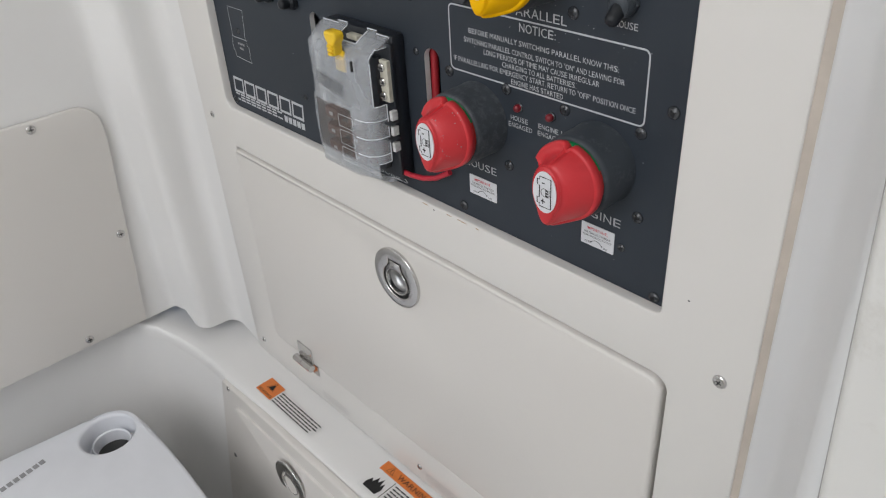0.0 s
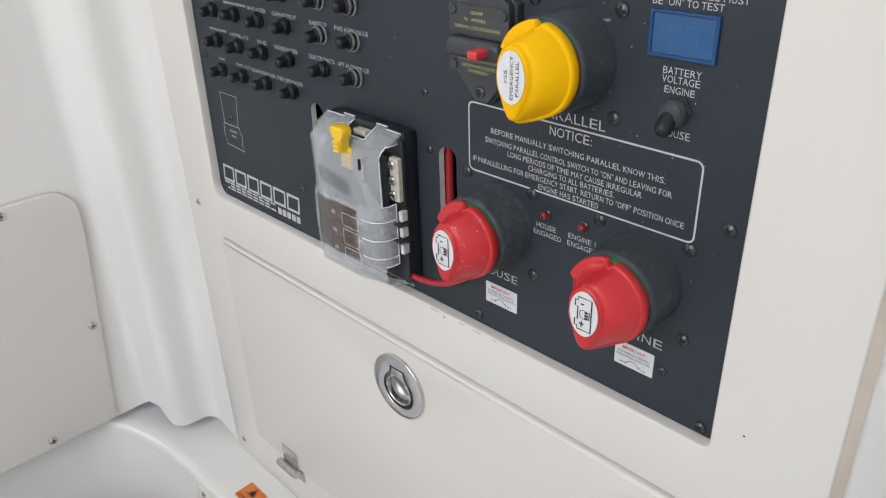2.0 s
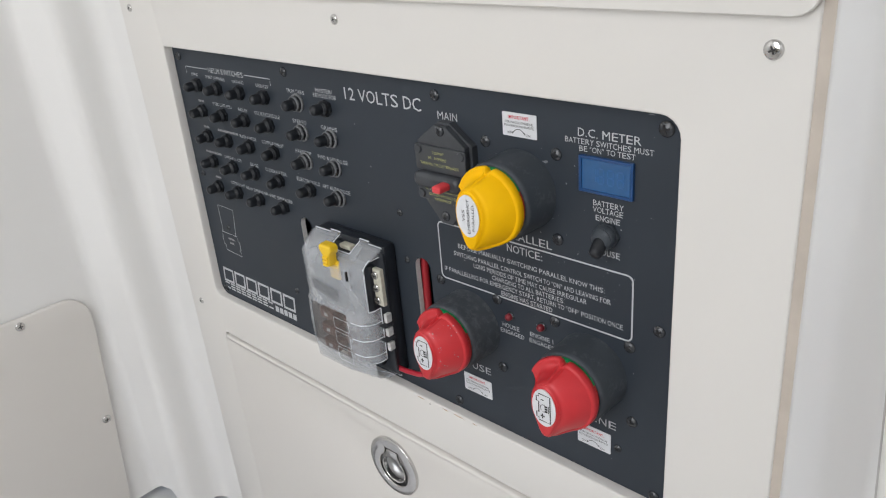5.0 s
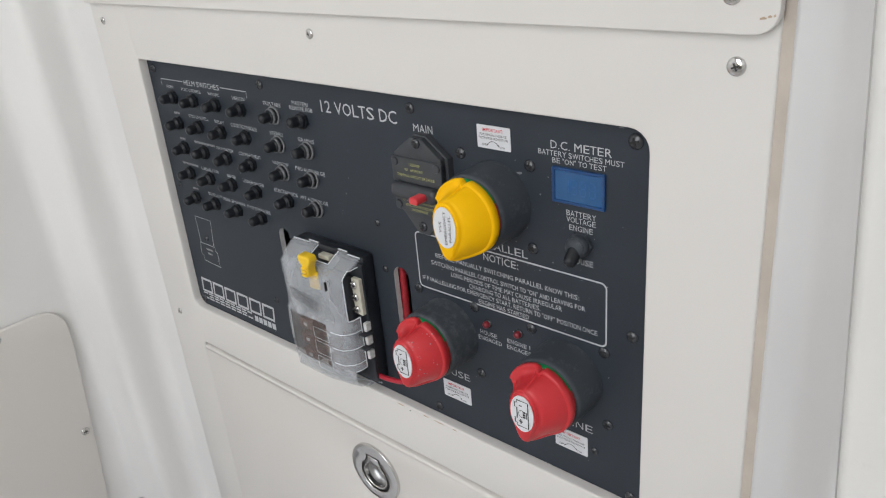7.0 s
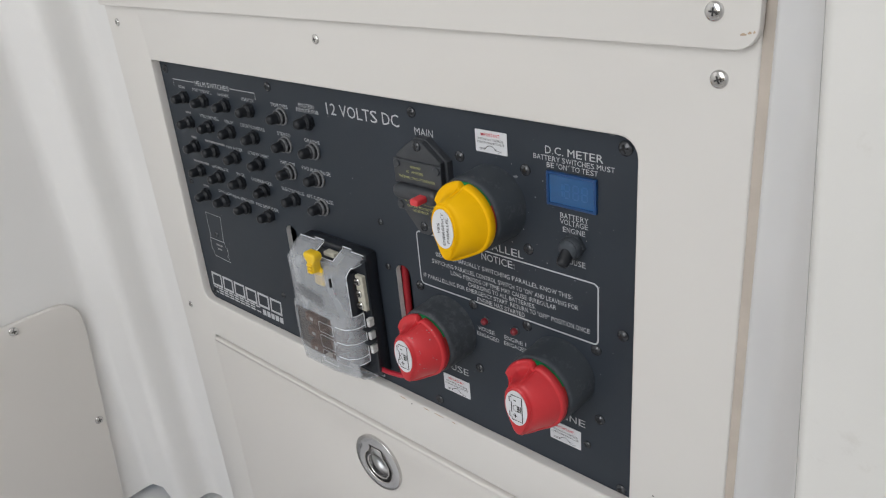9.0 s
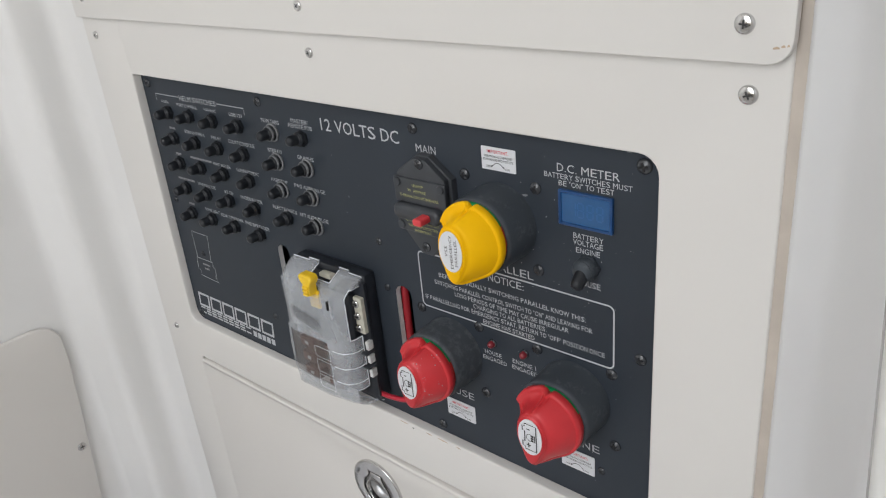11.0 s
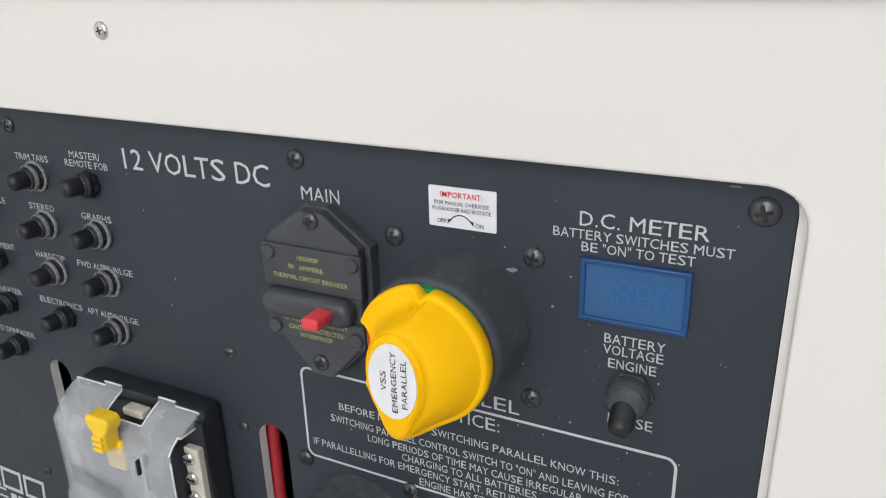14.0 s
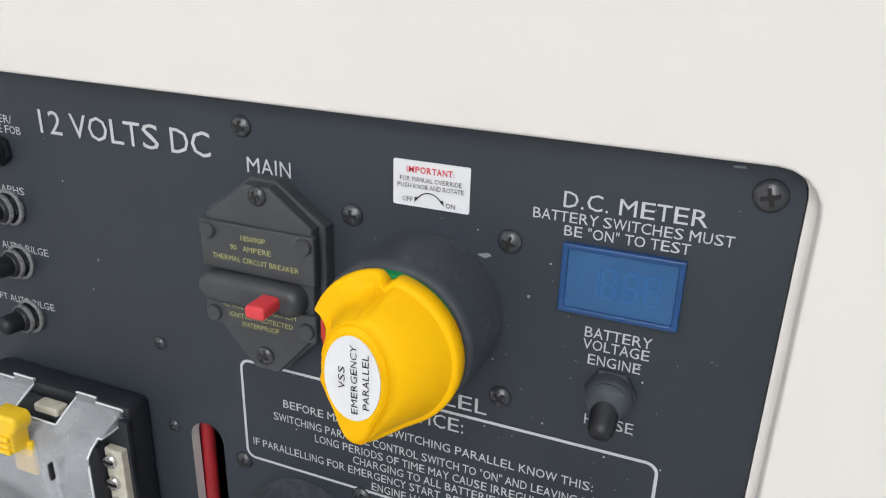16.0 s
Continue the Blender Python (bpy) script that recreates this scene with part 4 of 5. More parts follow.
# ---- main circuit breaker ----
def main_breaker():
    cx, y = -0.3478, PY
    ob = thing("circuit_breaker", (cx, y, 0.905), "black surface-mounted thermal circuit breaker with red trip button", "circuit breaker")

    def body(grow):
        w, t = 0.0230 + grow, 0.5 * grow
        return [(cx - 0.0050, 0.8665 - t), (cx + 0.0050, 0.8665 - t), (cx + w, 0.8855), (cx + w, 0.9255), (cx + 0.0050, 0.9388 + t), (cx - 0.0050, 0.9388 + t), (cx - w, 0.9255), (cx - w, 0.8855)]

    bm = prism(bmesh.new(), body(0.0008), y - 0.0055, y, 0.0008)
    prism(bm, body(-0.0016), y - 0.0100, y - 0.0050, 0.0010)
    part("base", bm, BREAKER, ob, smooth=30)
    bm = prism(bmesh.new(), rrect(cx - 0.0232, cx + 0.0228, 0.9055, 0.9235, 0.0012, 3), y - 0.0118, y - 0.0098, 0.0007)
    part("upper_plate", bm, BREAKER, ob, smooth=30)
    bm = prism(bmesh.new(), rrect(cx - 0.0232, cx + 0.0228, 0.8838, 0.8945, 0.0012, 3), y - 0.0118, y - 0.0098, 0.0007)
    part("lower_plate", bm, BREAKER, ob, smooth=30)
    # ridge between the plates, with the trip button's housing
    bm = prism(bmesh.new(), rrect(cx - 0.0236, cx + 0.0190, 0.8935, 0.9050, 0.0052, 6), y - 0.0165, y - 0.0098, 0.0035)
    part("button_housing", bm, BREAKER, ob, smooth=50)
    for i, (u, w) in enumerate(((-0.0195, 0.9200), (0.0192, 0.9200), (-0.0195, 0.8880), (0.0192, 0.8885))):
        bm = lathe(bmesh.new(), [(0.0031, 0.0095), (0.0031, 0.0126), (0.0027, 0.0131), (0, 0.0132)], (cx + u, y, w), 18)
        part("rivet", bm, BREAKER, ob, smooth=40)
    bm = prism(bmesh.new(), rrect(cx + 0.0040, cx + 0.0118, 0.8968, 0.9018, 0.0017, 4), y - 0.0262, y - 0.0160, 0.0012)
    part("trip_button", bm, RED_BUTTON, ob, "red trip button", smooth=50)
    fy = y - 0.0121
    for text, x0, x1, z in (("185090P", -0.0058, 0.0042, 0.9182), ("90   AMPERE", -0.0105, 0.0062, 0.9142), ("THERMAL CIRCUIT BREAKER", -0.0182, 0.0170, 0.9098), ("42 VOLTS DC MAXIMUM", -0.0155, 0.0150, 0.8915), ("IGNITION PROTECTED", -0.0130, 0.0135, 0.8878), ("WATERPROOF", -0.0078, 0.0078, 0.8848)):
        lettering(text, cx + x0, cx + x1, z, 0.0022, fy, YELLOW_PRINT, ob)
    return ob


main_breaker()
bm_s = screw("screw", (-0.3472, PY - 0.0100, 0.9345), 0.0036, BLACK_SCREW, "black screw through the circuit breaker", "breaker screws", turn=0.3, high=0.5)
copy_thing(bm_s, pose(-0.3478, PY - 0.0100, 0.8735, 0, 40, 0))

# ---- voltmeter ----
meter = thing("voltmeter", (-0.2262, PY, 0.9103), "blue digital battery voltmeter with unlit display", "voltmeter")
part("bezel", pierced(bmesh.new(), rrect(-0.2443, -0.2082, 0.9103, 0.9328, 0.0006, 2), [rrect(-0.2424, -0.2101, 0.9121, 0.9310, 0.0004, 2)], PY - 0.0022, PY - 0.0001, 0.0005), METER_EDGE, meter)
part("screen", prism(bmesh.new(), rrect(-0.2425, -0.2100, 0.9120, 0.9311, 0.0003, 2), PY - 0.0012, PY - 0.0002), METER_BLUE, meter, "blue screen")
for i, (dx, segs) in enumerate(((-0.0085, "bc"), (-0.0032, "abcdefg"), (0.0032, "abcdefg"), (0.0096, "abcdefg"))):
    ox, oz, w, h = -0.2262 + dx, 0.9215, 0.0019, 0.0045
    lines = {"a": ((-w, h), (w, h)), "b": ((w, h), (w, 0)), "c": ((w, 0), (w, -h)), "d": ((-w, -h), (w, -h)), "e": ((-w, 0), (-w, -h)), "f": ((-w, h), (-w, 0)), "g": ((-w, 0), (w, 0))}
    for s in segs:
        (ax, az), (bx, bz) = lines[s]
        ux, uz = (bx - ax) * 0.1, (bz - az) * 0.1
        part("digit_segment", stroke(bmesh.new(), [(ox + ax + ux, oz + az + uz), (ox + bx - ux, oz + bz - uz)], 0.0010, PY - 0.0014), METER_SEGMENT, meter)

# ---- toggle switch ----
tog = thing("toggle_switch", (-0.2250, PY, 0.8860), "black rubber-booted toggle switch tilted down", "toggle switch")
c = (-0.2250, PY, 0.8855)
bm = lathe(bmesh.new(), [(0.0082, 0), (0.0084, 0.0008), (0.0084, 0.0024), (0.0078, 0.0030), (0.006, 0.0031)], c, 6)
part("nut", bm, COLLAR, tog)
bm = lathe(bmesh.new(), [(0.0074, 0.0028), (0.0075, 0.0045), (0.0073, 0.0062), (0.0068, 0.0072), (0.0064, 0.0076), (0.0066, 0.0084), (0.0056, 0.0094), (0.0046, 0.0102), (0, 0.0104)], c, 28)
part("boot_skirt", bm, COLLAR, tog, smooth=50)
bm = lathe(bmesh.new(), [(0.0048, 0), (0.0045, 0.0040), (0.0043, 0.0095), (0.0039, 0.0115), (0.0027, 0.0127), (0, 0.0131)], (0, 0, 0), 20)
bmesh.ops.rotate(bm, verts=bm.verts, cent=(0, 0, 0), matrix=Matrix.Rotation(radians(38), 3, "X"))
bmesh.ops.translate(bm, verts=bm.verts, vec=(-0.2250, PY - 0.0055, 0.8852))
part("lever_boot", bm, RUBBER, tog, smooth=60)

# ---- indicator lamps ----
for x, z in ((-0.3030, 0.8040), (-0.2756, 0.8048)):
    led = thing("indicator_light", (x, PY, z), "small unlit red indicator light", "indicator light", "indicator lights")
    part("rim", lathe(bmesh.new(), [(0.0034, 0), (0.0034, 0.0008), (0.0026, 0.0012), (0.0022, 0.0008)], (x, PY, z), 24), BLACK_SCREW, led, smooth=40)
    part("lens", lathe(bmesh.new(), [(0.0026, 0.0004), (0.0026, 0.0030), (0.0021, 0.0042), (0.0010, 0.0048), (0, 0.0049)], (x, PY, z), 24), LED, led, "red domed lens", smooth=50)

# ---- wires in the slot and to the fuse box ----
for x, y, r, mat, kind in ((-0.3950, 0.3294, 0.0032, WIRE_SHADED, "shade-darkened red"), (-0.3835, 0.3360, 0.0036, WIRE_BLACK, "black")):
    bm = tube(bmesh.new(), [(x - 0.001, y, 0.70), (x, y, 0.74), (x + 0.0005, y - 0.001, 0.78), (x, y, 0.82), (x - 0.002, y + 0.004, 0.87)], r)
    tagged(part("cable", bm, mat, smooth=60), kind + " insulated cable behind the panel slot", "cable", "cables")
pts = [(-0.446, 0.306, 0.7330), (-0.436, 0.306, 0.7270), (-0.424, 0.308, 0.7225), (-0.410, 0.310, 0.7210), (-0.396, 0.311, 0.7225), (-0.382, 0.312, 0.7270), (-0.368, 0.314, 0.7360)]
tagged(part("cable", tube(bmesh.new(), pts, 0.0022), WIRE_RED, smooth=60), "thin red wire running out of the fuse box", "cable", "cables")

# scuffs on the plate and marks on the boards
rng3 = random.Random(5)
for x, z, sx, sz in ((-0.2690, 0.9235, 0.0026, 0.0012), (-0.2540, 0.9125, 0.0010, 0.0008), (-0.1990, 0.9618, 0.0030, 0.0006), (-0.4330, 0.8920, 0.0008, 0.0012), (-0.4380, 0.8780, 0.0006, 0.0006)):
    pts = [(x + sx * math.cos(a) * rng3.uniform(0.4, 1), z + sz * math.sin(a) * rng3.uniform(0.4, 1)) for a in [k * 0.7 for k in range(9)]]
    part("scuff_mark", flat(bmesh.new(), pts, TY - 0.0001), SCUFF, panel)
bm = bmesh.new()
for k in range(150):
    x, z = rng3.uniform(-0.69, -0.19), rng3.uniform(0.705, 0.955)
    if k < 70:
        x, z = rng3.gauss(-0.26, 0.035), rng3.gauss(0.88, 0.045)
    r = 0.00016 * rng3.choice((1, 1, 1, 1.4, 2.2))
    if -0.70 < x < -0.19 and 0.705 < z < 0.955:
        a = rng3.uniform(0, 3)
        flat(bm, [(x + r * rng3.uniform(0.5, 1.3) * math.cos(a + q), z + r * rng3.uniform(0.5, 1.3) * math.sin(a + q)) for q in (0, 1.2, 2.5, 3.8, 5.1)], TY - 0.0002)
tagged(part("salt_specks", bm, SALT, panel, "tiny dried salt specks"), kind="stuff")
bm = bmesh.new()
for x, z, w in ((-0.1240, 1.0240, 0.0030), (-0.1205, 1.0248, 0.0018), (-0.1180, 1.0252, 0.0010)):
    flat(bm, [(x, z), (x + w, z + 0.0003), (x + w, z + 0.0009), (x + 0.5 * w, z + 0.0014), (x, z + 0.0007)], UY - 0.0003)
tagged(part("stain", bm, STAIN), "faint rusty scratch on the cream cover board", "stain")
bm = bmesh.new()
for x, z, r in ((-0.1600, 0.7218, 0.0009), (-0.3860, 0.6975, 0.0010)):
    flat(bm, [(x + r * math.cos(a), z + 0.7 * r * math.sin(a)) for a in (0.2, 1.3, 2.6, 3.9, 5.2)], BY - 0.0003)
tagged(part("stain", bm, PIT), "tiny dark pits in the cream board", "stain")
bm = bmesh.new()
for x, w in ((-0.4010, 0.010), (-0.3720, 0.007), (-0.3600, 0.012), (-0.3400, 0.005)):
    z = 0.6994
    flat(bm, [(x, z), (x + 0.5 * w, z - 0.0007), (x + w, z - 0.0003), (x + 0.7 * w, z + 0.0004), (x + 0.2 * w, z + 0.0005)], BY - 0.0003)
tagged(part("stain", bm, STAIN), "brown grime along the lower rim of the panel opening", "stain")


# ---- fuse box ----
def fuse_box():
    ob = thing("fuse_box", (-0.457, PY, 0.705), "black fuse box under a milky clear cover with yellow latch", "fuse box")
    bm = cuboid(bmesh.new(), -0.4985, -0.4160, 0.3075, PY, 0.7140, 0.8330, 0.003)
    part("base", bm, BASE, ob, smooth=30)
    part("terminal_block", cuboid(bmesh.new(), -0.4980, -0.4150, 0.3045, 0.3080, 0.7200, 0.8280, 0.0015), BASE, ob, smooth=30)
    part("fuse_block", cuboid(bmesh.new(), -0.4930, -0.4260, 0.2980, 0.3050, 0.7250, 0.8170, 0.0015), BASE, ob, smooth=30)
    # boxy clear cover: sloping top with a notch, and a cut-out at the terminal side
    edge = [(-0.5000, 0.3080), (-0.5000, 0.3000), (-0.4995, 0.2935), (-0.4975, 0.2885), (-0.4920, 0.2858), (-0.4800, 0.2845), (-0.4685, 0.2840), (-0.4560, 0.2838), (-0.4440, 0.2840), (-0.4335, 0.2845), (-0.4270, 0.2860), (-0.4215, 0.2890), (-0.4197, 0.2935), (-0.4195, 0.3000), (-0.4195, 0.3080)]
    levels = [(0.7030, 0.3060), (0.7042, 0.3010), (0.7065, 0.2960), (0.7100, 0.2915), (0.7145, 0.2875), (0.7200, 0.2850), (0.7345, 0.2828), (0.7490, 0.2820), (0.7640, 0.2824), (0.7755, 0.2830), (0.7785, 0.2846), (0.7820, 0.2846), (0.7940, 0.2846), (0.8060, 0.2846), (0.8150, 0.2856), (0.8200, 0.2885), (0.8235, 0.2915), (0.8268, 0.2955), (0.8300, 0.3000), (0.8328, 0.3045), (0.8345, 0.3078), (0.8372, 0.3080)]
    bm = bmesh.new()
    last = len(levels) - 1
    grid = []
    for j, (z, front) in enumerate(levels):
        z -= 0.16 * max(0.0, z - 0.815)
        row = []
        for x, y in edge:
            swell = min(0.0, front - 0.2846)
            lift = 0.004 * max(0.0, (0.73 - z) / 0.027) * (1 + 2.0 * max(0.0, min(1.0, (x + 0.455) / 0.03)))
            row.append(bm.verts.new((x, max(y + swell * (1 if y < 0.289 else 0), front), z + lift)))
        grid.append(row)
    for j in range(last):
        z = 0.5 * (levels[j][0] + levels[j + 1][0])
        for i in range(len(edge) - 1):
            x = 0.5 * (edge[i][0] + edge[i + 1][0])
            if z > 0.8268 and 6 <= i <= 7:
                continue
            if 0.7345 < z < 0.7755 and 4 <= i <= 7:
                continue
            if j == last - 1 and i not in (5, 8):
                continue
            if 0.7820 < z < 0.8268 and i >= 11:
                continue
            if (z < 0.7820 and i >= 13) or (0.7100 < z < 0.7345 and i >= 11):
                continue
            bm.faces.new((grid[j][i], grid[j][i + 1], grid[j + 1][i + 1], grid[j + 1][i]))
    grid_at = [[v.co.copy() for v in row] for row in grid]
    bmesh.ops.remove_doubles(bm, verts=bm.verts, dist=0.00005)
    loose = [v for v in bm.verts if not v.link_faces]
    bmesh.ops.delete(bm, geom=loose, context="VERTS")
    bmesh.ops.recalc_face_normals(bm, faces=bm.faces)
    bmesh.ops.solidify(bm, geom=bm.faces[:], thickness=0.0011)
    cover = part("cover", bm, COVER, ob, "milky clear plastic cover", smooth=45)

    # whitish tubes along the cover's polished edges paint the light they catch
    def cells(j0, i0, j1, i1):
        n = max(abs(j1 - j0), abs(i1 - i0))
        return [(j0 + (j1 - j0) * k // n, i0 + (i1 - i0) * k // n) for k in range(n + 1)]

    runs = [cells(20, 0, 20, 5), cells(21, 5, 21, 6), cells(21, 6, 17, 6), cells(17, 6, 17, 8), cells(17, 8, 21, 8), cells(21, 8, 21, 9), cells(20, 9, 20, 14),
            cells(20, 14, 17, 14), cells(17, 14, 17, 11), cells(17, 11, 11, 11), cells(11, 11, 11, 13), cells(11, 13, 6, 13), cells(6, 13, 6, 11), cells(0, 0, 0, 13), cells(0, 0, 14, 0), cells(14, 0, 20, 0)]
    for run in runs:
        pts = []
        for j, i in run:
            p = tuple(grid_at[j][i])
            if not pts or (Vector(p) - Vector(pts[-1])).length > 0.0003:
                pts.append(p)
        if len(pts) > 1:
            part("cover_edge", tube(bmesh.new(), pts, 0.00045, 6), RIM, cover, smooth=60)
    for z, front in ((0.7705, 0.2826), (0.7560, 0.2822), (0.7415, 0.2824)):
        part("cover_rib", tube(bmesh.new(), [(-0.4380, front - 0.0002, z), (-0.4335, front, z), (-0.4270, front + 0.0012, z), (-0.4215, 0.2888, z), (-0.4196, 0.2935, z), (-0.4194, 0.2995, z)], 0.0004, 6), RIM, cover, smooth=60)
    # window over the fuses, and embossed marks
    bm = bmesh.new()
    cols = [(-0.4922, 0.2860), (-0.4800, 0.2836), (-0.4685, 0.2830), (-0.4560, 0.2828), (-0.4438, 0.2830)]
    low = [bm.verts.new((x, y - 0.0006, 0.7342)) for x, y in cols]
    high = [bm.verts.new((x, y - 0.0006, 0.7758)) for x, y in cols]
    for i in range(len(cols) - 1):
        bm.faces.new((low[i], low[i + 1], high[i + 1], high[i]))
    part("window", bm, SMOKE, cover, "smoky label window")
    bm = bmesh.new()
    bm.faces.new([bm.verts.new(c) for c in ((-0.4850, 0.2838, 0.7890), (-0.4510, 0.2826, 0.7840), (-0.4510, 0.2826, 0.7945), (-0.4850, 0.2838, 0.8000))])
    part("label_strip", bm, LABEL, cover, "faded grey label strip")
    bm = bmesh.new()
    for z0, z1 in ((0.7300, 0.7420), (0.7450, 0.7570), (0.7600, 0.7700)):
        stroke(bm, rrect(-0.4590, -0.4410, z0, z1, 0.001, 3), 0.0005, 0.2790, True)
    for v in bm.verts:
        v.co.y = 0.2815
    part("label_frame", bm, PRINT, cover)
    bm = prism(bmesh.new(), rrect(-0.4372, -0.4360, 0.8080, 0.8160, 0.0004, 2), 0.2830, 0.2850)
    part("mark", bm, INK, cover)
    bm = cuboid(bmesh.new(), -0.4345, -0.4325, 0.2832, 0.2862, 0.8000, 0.8190, 0.0008)
    part("rib", bm, COVER, cover)
    # yellow latch
    lx = -0.4550
    half = [(0.0036, 0.8180), (0.0040, 0.8265), (0.0062, 0.8290), (0.0075, 0.8318), (0.0071, 0.8342), (0.0056, 0.8356)]
    bm = prism(bmesh.new(), [(lx + u, w) for u, w in half] + [(lx - u, w) for u, w in half[::-1]], 0.2800, 0.2880, 0.0018)
    latch = part("latch", bm, LATCH_YELLOW, ob, "yellow plastic latch", smooth=50)
    for k, z in enumerate((0.8238, 0.8208, 0.8178)):
        part("grip_rib", cuboid(bmesh.new(), lx - 0.0030, lx + 0.0030, 0.2787, 0.2820, z, z + 0.0022, 0.0006), LATCH_YELLOW, latch)
    # blade fuses behind the window
    for i in range(2):
        for j in range(3):
            x, z = -0.4850 + 0.030 * i, 0.7290 + 0.0150 * j
            bm = cuboid(bmesh.new(), x, x + 0.018, 0.2870, 0.2980, z, z + 0.0095, 0.0012)
            fuse = part("fuse", bm, FUSE, ob)
            part("fuse_number", cuboid(bmesh.new(), x + 0.0065, x + 0.0105, 0.2866, 0.2871, z + 0.003, z + 0.0058), PRINT, fuse)
    # terminal strip with screws
    bm = cuboid(bmesh.new(), -0.4255, -0.4165, 0.3010, 0.3060, 0.7832, 0.8155, 0.0006)
    part("terminal_strip", bm, CREAM_METAL, ob, "pale metal terminal strip")
    for z in (0.7880, 0.7990, 0.8102):
        bm = lathe(bmesh.new(), [(0.0034, 0), (0.0034, 0.0012), (0.0028, 0.0019), (0.0010, 0.0022), (0, 0.0022)], (-0.4222, 0.3010, z), 18)
        t = part("terminal_screw", bm, STEEL, ob, smooth=40)
        # dark bar on the head paints the shade of its slot
        part("slot", cuboid(bmesh.new(), -0.4246, -0.4198, 0.2984, 0.2990, z - 0.0004, z + 0.0004), INK, t)
    for z in (0.7430, 0.7565, 0.7690):
        bm = cuboid(bmesh.new(), -0.4178, -0.4142, 0.3000, 0.3060, z, z + 0.0080, 0.0008)
        part("blade_terminal", bm, BLADE, ob)
    for z in (0.7535, 0.7665):
        part("divider", cuboid(bmesh.new(), -0.4200, -0.4130, 0.2960, 0.3060, z, z + 0.0012, 0.0004), BREAKER, ob)
    part("latch_tongue", cuboid(bmesh.new(), lx - 0.0058, lx + 0.0058, 0.2865, 0.2890, 0.8035, 0.8200, 0.001), LATCH_YELLOW, ob)
    part("top_clip", cuboid(bmesh.new(), -0.4600, -0.4470, 0.2990, 0.3055, 0.8250, 0.8290, 0.001), CREAM_METAL, ob)
    return ob


fuse_box()


# ---- round flush latches ----
def flush_latch(parent, cx, y, cz, r):
    """A stainless ring with a keyhole-shaped opening, a pull in it and a cup behind."""
    def keyhole(s, g=0.0):
        pts = []
        for k in range(31):
            a = radians(128 - 0.0 + (412 - 128) * k / 30)
            pts.append((cx + (0.60 * r + g) * s * math.cos(a), cz - 0.14 * r + (0.56 * r + g) * s * math.sin(a)))
        pts += [(cx + (0.30 * r + g) * s, cz + 0.44 * r), (cx + (0.30 * r + g) * s, cz + (0.60 * r + g)), (cx - (0.30 * r + g) * s, cz + (0.60 * r + g)), (cx - (0.30 * r + g) * s, cz + 0.44 * r)]
        return pts

    made = []
    bm = pierced(bmesh.new(), ellipse(cx, cz, r, r, 56), [keyhole(1.0)], y - 0.0028, y + 0.0002, 0.0012)
    ring = part("latch_ring", bm, STEEL, parent, "polished stainless latch ring", smooth=40)
    bm = lathe(bmesh.new(), [(0.70 * r, -0.0002), (0.66 * r, -0.008), (0.5 * r, -0.011), (0, -0.012)], (cx, y, cz), 40, caps=False)
    part("latch_cup", bm, CUP, ring, smooth=50)
    bm = pierced(bmesh.new(), keyhole(0.90, -0.05 * r), [ellipse(cx, cz - 0.13 * r, 0.44 * r, 0.41 * r, 30)], y - 0.0026, y + 0.0020, 0.0010)
    part("latch_pull", bm, STEEL, ring, "stainless finger pull", smooth=40)
    return ring


# ---- hatch door with hinges ----
hatch = thing("hatch_door", (-0.437, BY, 0.3935), "cream gelcoat hatch door, closed, on two stainless hinges", "hatch door")
HY = BY - 0.0035
bm = pierced(bmesh.new(), rrect(-0.7045, -0.1690, 0.3935, 0.6520, (0.009, 0.003, 0.011, 0.002)), [ellipse(-0.4380, 0.6090, 0.0215, 0.0215, 40)], HY, 0.3250, 0.0028)
part("leaf", bm, GELCOAT, hatch, smooth=40)
flush_latch(hatch, -0.4380, HY, 0.6090, 0.0300)
for x in (-0.6360, -0.2230):
    bm = cuboid(bmesh.new(), x - 0.0135, x + 0.0150, HY - 0.0016, HY, 0.3930, 0.4165, 0.0006)
    hinge = part("hinge", bm, STEEL, hatch, "small stainless butt hinge")
    for a, b in ((-0.0175, -0.0020), (-0.0014, 0.0165)):
        bm = tube(bmesh.new(), [(x + a, HY - 0.0050, 0.3905), (x + b, HY - 0.0050, 0.3905)], 0.0046, 16)
        part("barrel", bm, STEEL, hinge, smooth=40)
    part("lower_leaf", cuboid(bmesh.new(), x - 0.0135, x + 0.0185, BY - 0.0014, BY - 0.0002, 0.3745, 0.3900, 0.0005), STEEL, hinge)


# ---- access panel on the west wall ----
def to_west(bm, x):
    for v in bm.verts:
        v.co = Vector((x - v.co.y, v.co.x, v.co.z))
    return bm


access = thing("access_panel", (-0.8665, 0.0, 0.392), "cream gelcoat access panel with rounded corner", "access panel")
outline = [(-0.60, 0.3930), (0.2085, 0.3900), (0.2310, 0.6400)]
outline += [(0.2310 - 0.028 + 0.028 * math.cos(radians(a)), 0.6620 + 0.028 * math.sin(radians(a))) for a in range(0, 91, 10)]
outline += [(-0.60, 0.6990)]
part("sheet", to_west(prism(bmesh.new(), outline, 0.0, 0.0050, 0.002), -0.8650), GELCOAT, access, smooth=40)


